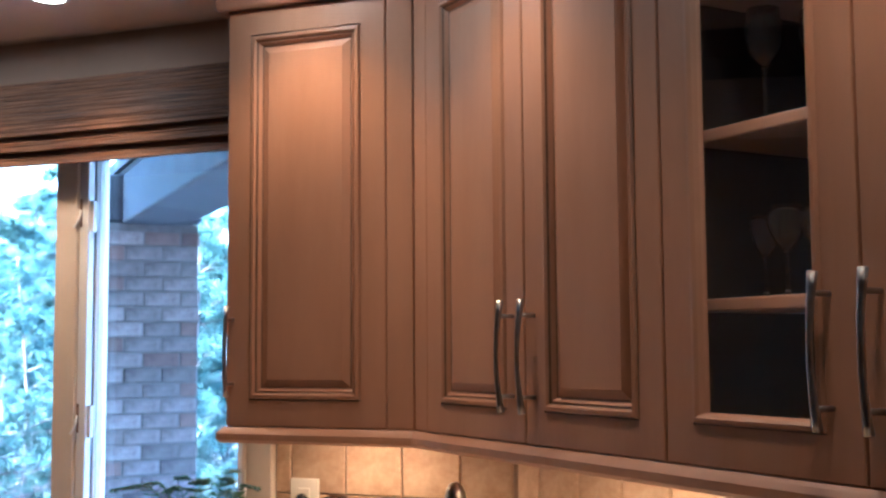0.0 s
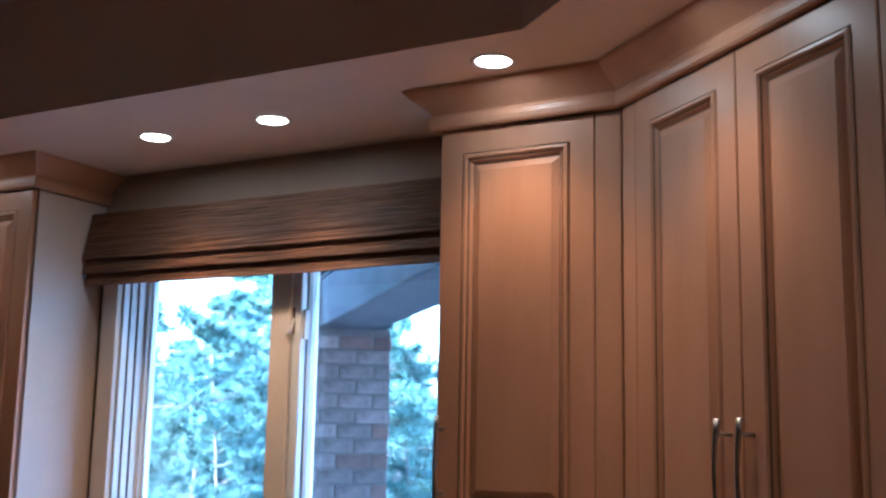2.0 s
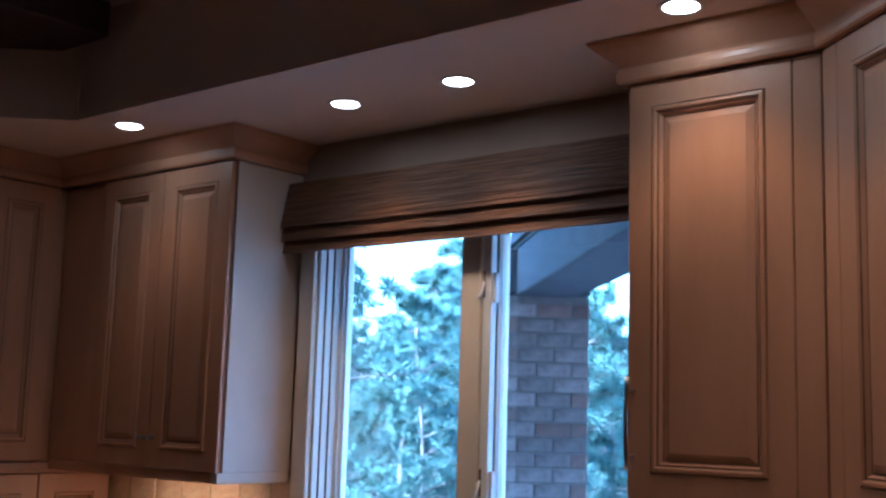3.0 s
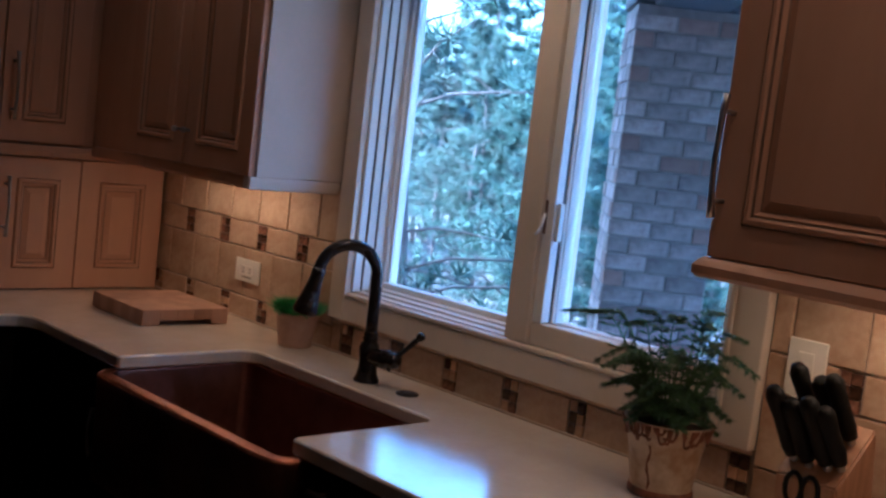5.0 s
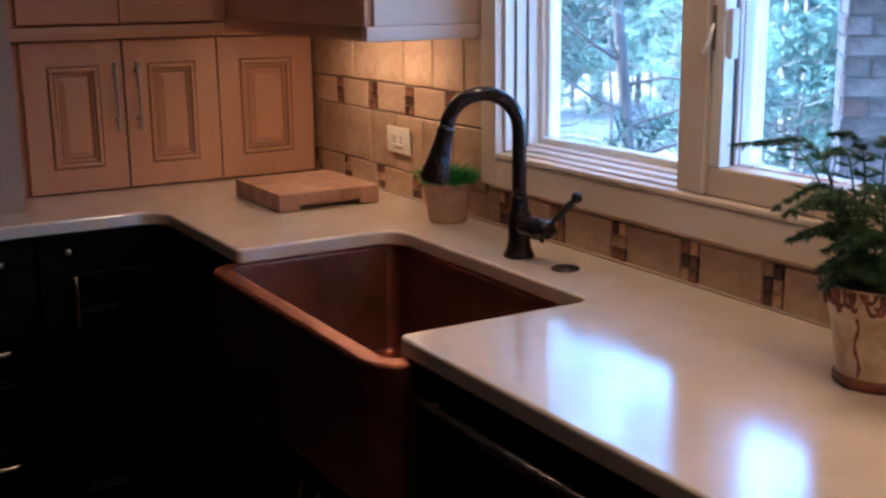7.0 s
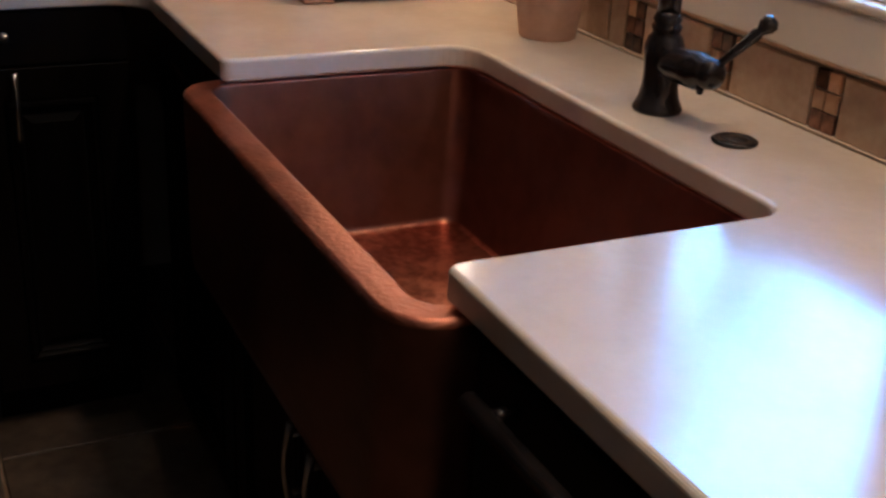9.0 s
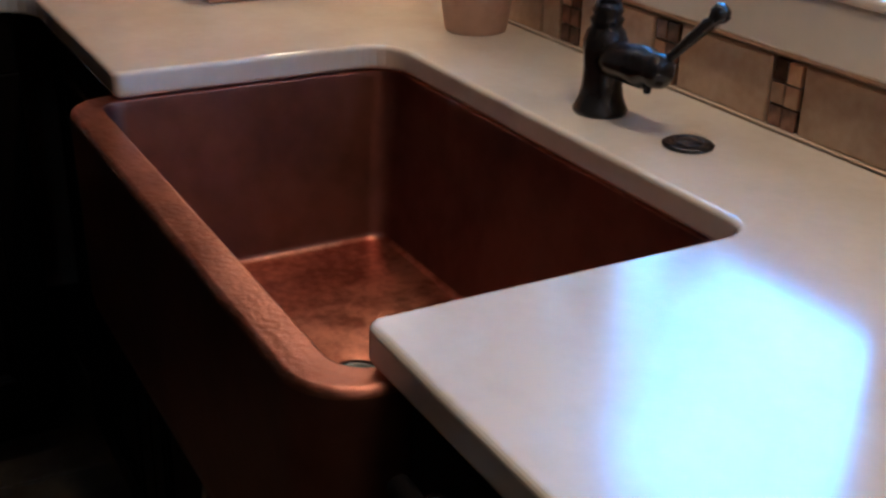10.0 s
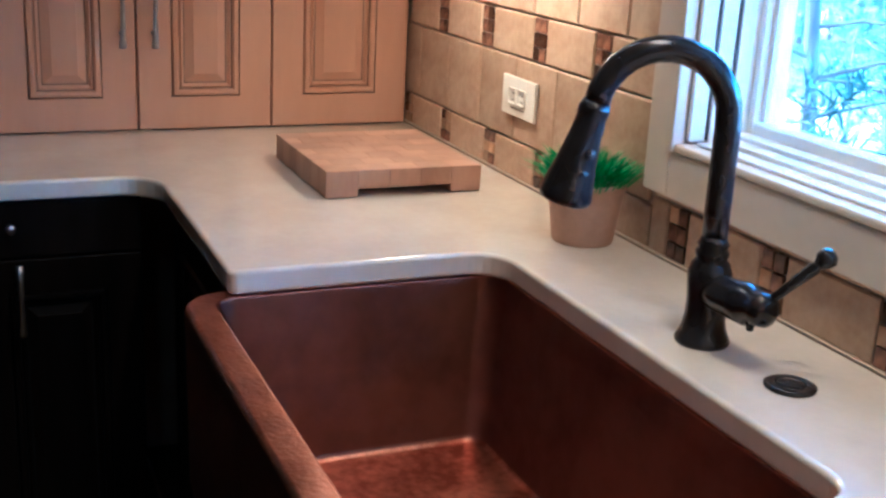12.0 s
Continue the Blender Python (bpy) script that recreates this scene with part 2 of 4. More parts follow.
def prism(poly, z0, z1, bevel=0.0, seg=2):
    bm = bmesh.new()
    lo = [bm.verts.new((x, y, z0)) for x, y in poly]
    f = bm.faces.new(lo)
    r = bmesh.ops.extrude_face_region(bm, geom=[f])
    top = [v for v in r["geom"] if isinstance(v, bmesh.types.BMVert)]
    bmesh.ops.translate(bm, verts=top, vec=(0, 0, z1 - z0))
    bmesh.ops.recalc_face_normals(bm, faces=bm.faces)
    if bevel:
        es = [e for e in bm.edges if abs(e.verts[0].co.z - e.verts[1].co.z) < 1e-6]
        bmesh.ops.bevel(bm, geom=es, offset=bevel, segments=seg, affect="EDGES", profile=0.5)
    return bm


def sweep(path, profile):
    """A moulding: profile of (out, z) carried along a plan path, mitred at the corners; out is to the right of the path."""
    pts = [Vector(p) for p in path]
    rings = []
    for i, p in enumerate(pts):
        d0 = (p - pts[i - 1]).normalized() if i else None
        d1 = (pts[i + 1] - p).normalized() if i < len(pts) - 1 else None
        n0 = Vector((d0.y, -d0.x)) if d0 else None
        n1 = Vector((d1.y, -d1.x)) if d1 else None
        m = n1 if n0 is None else n0 if n1 is None else (n0 + n1) / (1 + n0.dot(n1))
        rings.append([(p.x + m.x * o, p.y + m.y * o, z) for o, z in profile])
    bm = loft(rings, True, True, True)
    bmesh.ops.recalc_face_normals(bm, faces=bm.faces)
    return bm


# ---- cabinets ----
RINGS = ((0.0, 0.0), (0.0, -0.018), (0.002, -0.020), (0.061, -0.020), (0.0625, -0.0160), (0.066, -0.0245), (0.073, -0.0255),
         (0.077, -0.021), (0.079, -0.0160), (0.082, -0.019), (0.088, -0.0110), (0.091, -0.0105), (0.106, -0.0172), (0.1078, -0.0185))
RING_MATS = (0, 0, 0, 1, 0, 0, 0, 1, 0, 0, 1, 0, 0)


def door_mesh(w, h, stile=0.0):
    """A raised-panel door with glaze in its grooves; the back lies at y = 0."""
    rings = []
    for inset, y in RINGS:
        i = inset + (stile if inset > 0.05 else 0)
        rings.append([(i, y, i), (w - i, y, i), (w - i, y, h - i), (i, y, h - i)])
    bm = loft(rings, True, False, True, mis=RING_MATS)
    return bm


def glass_door_mesh(w, h):
    rings = []
    for i, y in ((0.0, 0.0), (0.0, -0.018), (0.002, -0.020), (0.062, -0.020), (0.063, -0.0165), (0.066, -0.0245), (0.072, -0.0255), (0.077, -0.021), (0.080, -0.012), (0.080, 0.0)):
        rings.append([(i, y, i), (w - i, y, i), (w - i, y, h - i), (i, y, h - i)])
    bm = loft(rings, True, False, False, mis=(0, 0, 0, 1, 0, 0, 0, 0, 0))
    return bm


def pull_mesh(length, vertical=True):
    """A slightly bowed bar pull on two posts, standing off towards -y."""
    pts, rad = [], []
    for k in range(11):
        t = k / 10
        pts.append((0, -0.030 - 0.010 * math.sin(math.pi * t), (t - 0.5) * length))
        rad.append(0.0072 - 0.0028 * math.sin(math.pi * t))
    bm = tube(pts, rad, 8)
    for z in (-0.36 * length, 0.36 * length):
        tube([(0, 0, z), (0, -0.036, z)], 0.004, 8, bm)
    if not vertical:
        bmesh.ops.rotate(bm, verts=bm.verts, cent=(0, 0, 0), matrix=Matrix.Rotation(radians(90), 3, "Y"))
    return bm


def add_door(parent, x0, x1, z0, z1, front=0.0, handle=None, mat=None, glaze=None, length=0.21, glass=False, horizontal=False, stile=0.0):
    w, h = x1 - x0, z1 - z0
    d = part("door", glass_door_mesh(w, h) if glass else door_mesh(w, h, stile), mat or M_CAB, parent, mats=(glaze or M_GLAZE,))
    d.location = (x0, front, z0)
    if glass:
        g = part("pane", box(0.074, w - 0.074, -0.009, -0.005, 0.074, h - 0.074, 0), M_GLASS, d, "clear glass pane")
        g.visible_shadow = False
    if handle:
        hd = part("handle", pull_mesh(length, not horizontal), M_NICKEL, d, "brushed nickel bow pull", smooth=True)
        hd.location = (handle[0] - x0, -0.020, handle[1] - z0)
    return d


def carcass(parent, w, d, h, mat=None, t=0.018, open_front=False):
    bm = bmesh.new()
    if open_front:
        add_box(bm, 0, t, 0, d, 0, h, 0.001)
        add_box(bm, w - t, w, 0, d, 0, h, 0.001)
        add_box(bm, t, w - t, 0, d, 0, t)
        add_box(bm, t, w - t, 0, d, h - t, h)
        add_box(bm, t, w - t, d - 0.008, d, t, h - t)
    else:
        add_box(bm, 0, w, 0, d, 0, h, 0.0015)
    return part("body", bm, mat or M_CAB, parent)

# ---- plan ----
CZ = 0.92                      # worktop
CEIL = 2.51                    # soffit
KINK = Vector((1.58, -0.345))  # where the angled cabinets' doors start
ALONG = Vector((math.cos(radians(40)), -math.sin(radians(40))))
INTO = Vector((math.sin(radians(40)), math.cos(radians(40))))
WALLK = Vector((1.706, 0.0))   # wall corner behind them
LEFT = -1.72
RIGHT_END = WALLK + ALONG * 5.2
BACK = -8.6


def slab(name, poly, z0, z1, mat, label, category, kind="structure"):
    return tagged(part(name, prism(poly, z0, z1), mat), label, category, kind=kind)


def wall_box(name, boxes, mat, label):
    bm = bmesh.new()
    for b in boxes:
        add_box(bm, *b)
    return tagged(part(name, bm, mat), label, "wall", kind="structure")


# walls: the tiles stand proud of them by 10 mm, up to y = 0
WX0, WX1, WZ0, WZ1 = -0.285, 0.968, 1.085, 2.27
wall_window = wall_box("wall_north", ((LEFT - 0.15, WX0, 0.01, 0.16, 0, 2.95), (WX1, 1.76, 0.01, 0.16, 0, 2.95),
                                      (WX0, WX1, 0.01, 0.16, 0, WZ0), (WX0, WX1, 0.01, 0.16, WZ1, 2.95)), M_PAINT, "warm beige painted kitchen wall around the window")
q = [WALLK + INTO * 0.01, RIGHT_END + INTO * 0.01, RIGHT_END + INTO * 0.16, WALLK + INTO * 0.16]
wall_angled = slab("wall_northeast", [tuple(v) for v in q], 0, 2.95, M_PAINT, "beige painted angled kitchen wall", "wall")
wall_box("wall_west", ((LEFT - 0.15, LEFT, BACK, 0.01, 0, 2.95),), M_PAINT, "beige painted wall behind the corner cabinets")
# Unseen closing walls, set far off and dark to cut bounced light.
wall_box("wall_south", ((LEFT - 0.15, RIGHT_END.x + 0.3, BACK - 0.15, BACK, 0, 2.95),), M_BROWN, "unseen far wall, dark brown to cut bounced light")
wall_box("wall_east", ((RIGHT_END.x, RIGHT_END.x + 0.15, BACK, RIGHT_END.y + 0.1, 0, 2.95),), M_BROWN, "unseen side wall, dark brown to cut bounced light")
wall_box("wall_pier", ((LEFT, -1.14, -1.75, -0.945, CZ, CEIL), (LEFT, -1.30, -1.75, -0.945, 0, 0.8)), M_PAINT, "smooth beige wall pier standing above the worktop")
floor = wall_box("floor", ((LEFT - 0.1, RIGHT_END.x + 0.1, BACK - 0.1, 0.1, -0.12, -0.008),), M_GROUT, "brown stone tiled kitchen floor")
floor["category"] = "floor"

# ceiling: a soffit along the walls, a riser, and a main ceiling, taupe to bounce light
SK = Vector((1.475, -0.665))
SE = SK + ALONG * 5.2
IN = [(-1.0, BACK), (-1.0, -0.9), (-0.75, -0.665), tuple(SK), tuple(SE)]
soffit = slab("ceiling", IN + [(RIGHT_END.x + 0.2, SE.y), (RIGHT_END.x + 0.2, 0.2), (LEFT - 0.1, 0.2), (LEFT - 0.1, BACK)], CEIL, 2.86, M_CEIL,
              "taupe painted soffit with recessed lamps", "ceiling")
slab("ceiling_upper", [(LEFT - 0.2, BACK - 0.2), (RIGHT_END.x + 0.4, BACK - 0.2), (RIGHT_END.x + 0.4, 0.3), (LEFT - 0.2, 0.3)], 2.86, 2.98, M_CEIL,
     "mostly unseen main ceiling, taupe to bounce light", "ceiling")
tagged(part("trim_beam", box(-0.95, -0.55, BACK + 0.1, -0.70, 2.74, 2.858, 0.008), M_BEAM), "dark stained ceiling beam", "beam", kind="structure")

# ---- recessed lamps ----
# Last entry is an unseen lamp, added along the row to light the fronts.
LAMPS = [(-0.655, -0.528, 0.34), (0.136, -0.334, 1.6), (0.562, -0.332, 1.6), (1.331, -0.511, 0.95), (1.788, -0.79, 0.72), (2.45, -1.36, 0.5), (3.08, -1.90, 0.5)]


def recessed_lamp(x, y, z):
    t = thing("recessed_lamp", pose(x, y, z), "round white recessed ceiling lamp, switched on", "ceiling lamp", "recessed ceiling lamps")
    part("trim_ring", lathe([(0.040, -0.002), (0.050, -0.006), (0.054, -0.003), (0.055, 0.0)], 32, cap0=False, cap1=False), M_TRIM, t, smooth=True)
    part("lens", lathe([(0.0005, -0.0035), (0.030, -0.0035), (0.041, -0.002)], 32, cap1=False), M_LAMP, t, "glowing lamp lens")
    return t


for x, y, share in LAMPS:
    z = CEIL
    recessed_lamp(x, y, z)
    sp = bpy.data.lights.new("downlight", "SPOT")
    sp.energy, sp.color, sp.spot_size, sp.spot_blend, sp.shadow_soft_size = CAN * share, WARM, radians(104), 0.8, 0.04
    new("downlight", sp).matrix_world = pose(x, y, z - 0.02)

# ---- window ----
win = thing("window_1", pose(0.34, 0, WZ0), "cream trimmed double casement window above the sink", "window", kind="structure")


def wpart(name, boxes, mat, parent=win, label="", bevel=0.003):
    bm = bmesh.new()
    o = win.matrix_world.translation
    for x0, x1, y0, y1, z0, z1 in boxes:
        add_box(bm, x0 - o.x, x1 - o.x, y0 - o.y, y1 - o.y, z0 - o.z, z1 - o.z, bevel, 2)
    return part(name, bm, mat, parent, label)


CT = 2.36
wpart("casing", ((-0.352, -0.290, -0.020, 0.012, 1.020, CT),), M_TRIM)
wpart("casing", ((0.972, 1.047, -0.020, 0.012, 1.020, CT),), M_TRIM)
wpart("casing", ((-0.289, 0.971, -0.020, 0.012, 1.020, 1.088),), M_TRIM)
wpart("casing", ((-0.289, 0.971, -0.020, 0.012, 2.275, CT),), M_TRIM)
wpart("casing_bead", ((-0.291, -0.279, -0.026, -0.004, 1.089, 2.27),), M_TRIM)
wpart("casing_bead", ((0.962, 0.973, -0.026, -0.004, 1.089, 2.27),), M_TRIM)
wpart("sill", ((-0.278, 0.961, -0.023, 0.02, 1.0885, 1.101),), M_TRIM, bevel=0.004)
wpart("jamb", ((-0.279, -0.270, -0.004, 0.15, 1.104, 2.268),), M_VINYL)
wpart("jamb", ((0.948, 0.961, 0.0, 0.15, 1.104, 2.268),), M_VINYL)
wpart("jamb", ((-0.2695, 0.947, 0.021, 0.15, 1.0865, 1.1018),), M_VINYL)
wpart("jamb", ((-0.2695, 0.947, 0.0, 0.15, 2.245, 2.268),), M_VINYL)
wpart("jamb_stop", ((-0.2695, -0.2645, 0.026, 0.15, 1.103, 2.244),), M_VINYL, bevel=0.0015)
wpart("jamb_stop", ((-0.2640, -0.2590, 0.056, 0.15, 1.108, 2.244),), M_VINYL, bevel=0.0015)
for k in range(3):
    wpart("sill_track", ((-0.2585, 0.337, 0.002 + 0.0275 * k, 0.0290 + 0.0275 * k, 1.1020, 1.1062 + 0.0065 * k),), M_VINYL, bevel=0.0015)
wpart("gasket", ((-0.2700, -0.2672, 0.0225, 0.0258, 1.1072, 2.244), (-0.2645, -0.2615, 0.0525, 0.0558, 1.1072, 2.244)), M_GASKET, bevel=0)
wpart("mullion", ((0.339, 0.408, -0.012, 0.145, 1.104, 2.244),), M_TRIM)
wpart("mullion_bead", ((0.4085, 0.418, -0.019, 0.02, 1.104, 2.244),), M_TRIM, bevel=0.004)
wpart("mullion_stop", ((0.4185, 0.449, -0.008, 0.020, 1.1585, 2.244),), M_VINYL)
wpart("mullion_stop", ((0.4185, 0.452, 0.0285, 0.0375, 1.1585, 2.244),), M_VINYL)
wpart("gasket", ((0.4185, 0.4475, 0.0205, 0.0280, 1.16, 2.244),), M_GASKET, bevel=0.001)
wpart("sash_stop", ((0.4185, 0.947, -0.0075, 0.0375, 1.1025, 1.158),), M_TRIM, bevel=0.004)


def sash(x0, x1, z0, z1, left, right, foot, y, mat):
    s = wpart("sash", ((x0, x0 + left, y, y + 0.037, z0, z1), (x1 - right, x1, y, y + 0.037, z0, z1),
                       (x0 + left, x1 - right, y, y + 0.037, z0, z0 + foot), (x0 + left, x1 - right, y, y + 0.037, z1 - 0.05, z1)), mat)
    o = win.matrix_world.translation
    g = part("pane", box(x0 + left - 0.006 - o.x, x1 - right + 0.006 - o.x, y + 0.022, y + 0.026, z0 + foot - 0.006 - o.z, z1 - 0.045 - o.z, 0), M_GLASS, s, "clear window pane")
    g.visible_shadow = False
    return s


sash(-0.2585, 0.3385, 1.1035, 2.244, 0.013, 0.030, 0.031, 0.085, M_VINYL)
wpart("glazing_bead", ((-0.2452, -0.2360, 0.096, 0.106, 1.136, 2.19),), M_VINYL, bevel=0.002)
sash(0.4190, 0.947, 1.1035, 2.244, 0.0345, 0.035, 0.058, 0.038, M_VINYL)
for z in (1.40, 1.98):
    wpart("latch", ((0.4495, 0.4600, 0.000, 0.0175, z - 0.045, z + 0.045),), M_VINYL, label="white sash latch")
    o = win.matrix_world.translation
    wpart("latch_plate", ((0.4210, 0.4290, -0.0105, -0.0082, z - 0.030, z + 0.050),), M_BROWNPLATE, bevel=0.001, label="slim bronze latch plate")
    part("latch_lever", tube([(0.425 - o.x, -0.011, z + 0.018 - o.z), (0.425 - o.x, -0.020, z - 0.01 - o.z), (0.421 - o.x, -0.024, z - 0.022 - o.z), (0.415 - o.x, -0.028, z - 0.034 - o.z)], [0.003, 0.0035, 0.0035, 0.004], 8), M_VINYL, win, "small white crank lever", smooth=True)

# ---- woven shade ----
shade = thing("woven_shade", pose(0.34, -0.06, 2.12), "dark woven bamboo roman shade, drawn up over the window", "window shade")


def shade_fold(z0, z1, y0, y1, name, sag):
    bm = bmesh.new()
    nx, nz = 60, max(4, int((z1 - z0) / 0.0032))
    rnd = random.Random(int(z0 * 1000))
    rows = []
    for k in range(nz + 1):
        t = k / nz
        wob, turn = rnd.uniform(-0.0013, 0.0013), rnd.uniform(0, 6.283)
        row = []
        for i in range(nx + 1):
            u = i / nx
            x = (-0.375 + u * 1.452) - 0.34
            y = y0 + (y1 - y0) * t + wob + 0.0005 * math.sin(u * 30 + turn) + 0.002 * math.sin(u * 5)
            z = z0 + (z1 - z0) * t - sag * math.sin(math.pi * u) * (1 - t) + 0.0006 * math.sin(u * 21 + turn)
            row.append((x, y + 0.06, z - 2.12))
        rows.append(row)
    loft(rows, False, bm=bm)
    ob = part(name, bm, M_BLIND, shade)
    mod = ob.modifiers.new("thickness", "SOLIDIFY")
    mod.thickness = 0.006
    mod.offset = 0.0
    return ob


shade_fold(2.210, 2.366, -0.096, -0.064, "panel", 0.003)
shade_fold(2.166, 2.222, -0.090, -0.079, "fold", 0.003)
shade_fold(2.127, 2.178, -0.081, -0.070, "fold", 0.005)
part("headrail", box(-0.375 - 0.34, 1.077 - 0.34, 0.010, 0.058, 0.215, 0.243), M_BLIND, shade)

# ---- upper cabinets ----
H = 0.99          # door height: 1.42 to 2.41
Z0 = 1.42


def upper(name, m, w, d, doors, label, group="wall cabinets", open_front=False):
    t = thing(name, m, label, "cabinet", group)
    carcass(t, w, d, H, open_front=open_front)
    for dr in doors:
        add_door(t, dr[0], dr[1], 0.002, H - 0.002, -0.0005, dr[2] if len(dr) > 2 else None, glass=open_front)
    return t


FA = -0.318       # body fronts on the window wall
cab_a = upper("wall_cabinet", pose(1.098, FA, Z0), 0.478, 0.326, [(0.004, 0.412, (0.022, 0.175))], "cream glazed maple wall cabinet with one raised panel door")
part("filler", box(0.4145, 0.4775, -0.0195, -0.0005, 0.002, H - 0.002, 0.001), M_CAB, cab_a)
fa = pose(KINK.x + INTO.x * 0.02, KINK.y + INTO.y * 0.02, Z0, 0, 0, -40)


def at_angled(s, out=0.0, z=Z0):
    return fa @ Matrix.Translation((s, out, z - Z0))


cab_b = upper("wall_cabinet", at_angled(0.004), 0.834, 0.32, [(0.058, 0.437, (0.400, 0.165)), (0.441, 0.832, (0.472, 0.165))], "cream glazed maple wall cabinet with two tall raised panel doors")
part("filler", box(0.001, 0.0555, -0.0195, -0.0005, 0.002, H - 0.002, 0.001), M_CAB, cab_b)
glass_cab = upper("glass_cabinet", at_angled(0.839), 0.388, 0.32, [(0.002, 0.386, (0.336, 0.175))], "cream wall cabinet with a glazed door and glassware inside", open_front=True)
upper("glass_cabinet", at_angled(1.228), 0.388, 0.32, [(0.002, 0.386, (0.030, 0.175))], "cream wall cabinet with a glazed door, empty inside", open_front=True)
# Near-black sheets added over the cream inside put its dimness into colour.
part("dim_sheet", box(0.019, 0.369, 0.300, 0.311, 0.019, 0.971, 0), M_CAB_DIM, glass_cab)
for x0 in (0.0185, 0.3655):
    part("dim_sheet", box(x0, x0 + 0.004, 0.004, 0.299, 0.019, 0.971, 0), M_CAB_DIM, glass_cab)
SHELVES = (0.235, 0.500, 0.735)
for z in SHELVES:
    part("shelf", box(0.023, 0.365, 0.022, 0.299, z, z + 0.020), M_CAB, glass_cab)

# left run: doors standing on the worktop, an architrave, and tall doors above
fl = pose(-1.367, -0.945, 0, 0, 0, 90)
low = thing("counter_cabinet", fl @ Matrix.Translation((0, 0, CZ)), "cream glazed cabinet standing on the worktop, three raised panel doors", "cabinet", "corner cabinets")
carcass(low, 0.938, 0.34, 0.43)
add_door(low, 0.058, 0.336, 0.004, 0.428, -0.0005, (0.308, 0.272), length=0.19, stile=0.006)
add_door(low, 0.341, 0.619, 0.004, 0.428, -0.0005, (0.372, 0.272), length=0.19, stile=0.006)
add_door(low, 0.623, 0.924, 0.004, 0.428, -0.0005, stile=0.006)
high = thing("wall_cabinet", fl @ Matrix.Translation((0, 0, 1.3905)), "cream glazed maple tall cabinet above the corner worktop", "cabinet", "corner cabinets")
carcass(high, 0.938, 0.34, 1.0195)
add_door(high, 0.058, 0.336, 0.006, 1.014, -0.0005, (0.308, 0.18), stile=0.006)
add_door(high, 0.341, 0.619, 0.006, 1.014, -0.0005, (0.372, 0.18), stile=0.006)
tagged(part("trim_rail", sweep([(-1.366, -0.944), (-1.366, -0.002)], [(0.0, 1.3502), (0.030, 1.354), (0.033, 1.372), (0.026, 1.388), (0.0, 1.3903)]), M_CAB),
       "cream moulded rail between the cabinets", "trim", kind="structure")
FB = -0.285
lcab = thing("wall_cabinet", pose(-1.362, FB, Z0 - 0.02), "cream glazed maple wall cabinet with a plain end panel", "cabinet", "wall cabinets")
carcass(lcab, 0.972, 0.293, 1.01)
add_door(lcab, 0.272, 0.614, 0.002, 1.006, -0.0005)
add_door(lcab, 0.618, 0.968, 0.002, 1.006, -0.0005, None)
for hx in (0.590, 0.642):
    k = part("knob", tube([(hx, -0.020, 0.10), (hx, -0.034, 0.10), (hx, -0.036, 0.10), (hx, -0.046, 0.10)], [0.004, 0.004, 0.009, 0.008], 10), M_NICKEL, lcab, "small nickel knob", smooth=True)
# Solid brown strip that paints the shadow between door and body.
part("gap_shadow", box(0.9722, 0.9735, -0.0040, 0.0005, 0.001, 1.009, 0), M_GLAZE, lcab)
part("end_panel", box(0.9725, 0.9765, 0.0010, 0.292, 0.001, 1.009, 0.001), M_PANEL, lcab, "plain pale end panel")

# crown and light rails
CROWN = [(0.0, 2.4105), (0.015, 2.4105), (0.019, 2.416), (0.0205, 2.428), (0.019, 2.440), (0.0155, 2.446), (0.0145, 2.449), (0.020, 2.456), (0.034, 2.468), (0.054, 2.484), (0.070, 2.500), (0.074, 2.508), (0.0, 2.508)]
k1 = tuple(KINK + ALONG * 1.62)
tagged(part("trim_crown", sweep([(1.096, 0.008), (1.096, FA - 0.020), tuple(KINK), k1], CROWN), M_CAB), "cream crown moulding under the soffit", "trim", kind="structure")
tagged(part("trim_crown", sweep([(-1.366, -0.944), (-1.366, FB - 0.020), (-0.385, FB - 0.020), (-0.385, 0.008)], CROWN), M_CAB), "cream crown moulding above the corner cabinets", "trim", kind="structure")
RAIL = [(-0.034, 1.3835), (0.008, 1.3835), (0.015, 1.391), (0.015, 1.405), (0.008, 1.4140), (0.002, 1.4198), (-0.034, 1.4198)]
tagged(part("trim_light_rail", sweep([(1.097, 0.004), (1.097, FA - 0.016), tuple(KINK + INTO * 0.004), k1], RAIL), M_CAB), "cream light rail moulding under the wall cabinets", "trim", kind="structure")
RAIL2 = [(-0.034, 1.366), (-0.004, 1.366), (-0.002, 1.374), (-0.002, 1.390), (-0.004, 1.3998), (-0.034, 1.3998)]
tagged(part("trim_light_rail", sweep([(-1.334, FB - 0.016), (-0.4215, FB - 0.016)], RAIL2), M_CAB), "cream light rail moulding under the corner wall cabinet", "trim", kind="structure")
tagged(part("trim_light_rail", sweep([(-0.387, FB - 0.018), (-0.387, 0.004)], [(o + 0.003, z) for o, z in RAIL2]), M_PANEL), "pale light rail under the cabinet end panel", "trim", kind="structure")


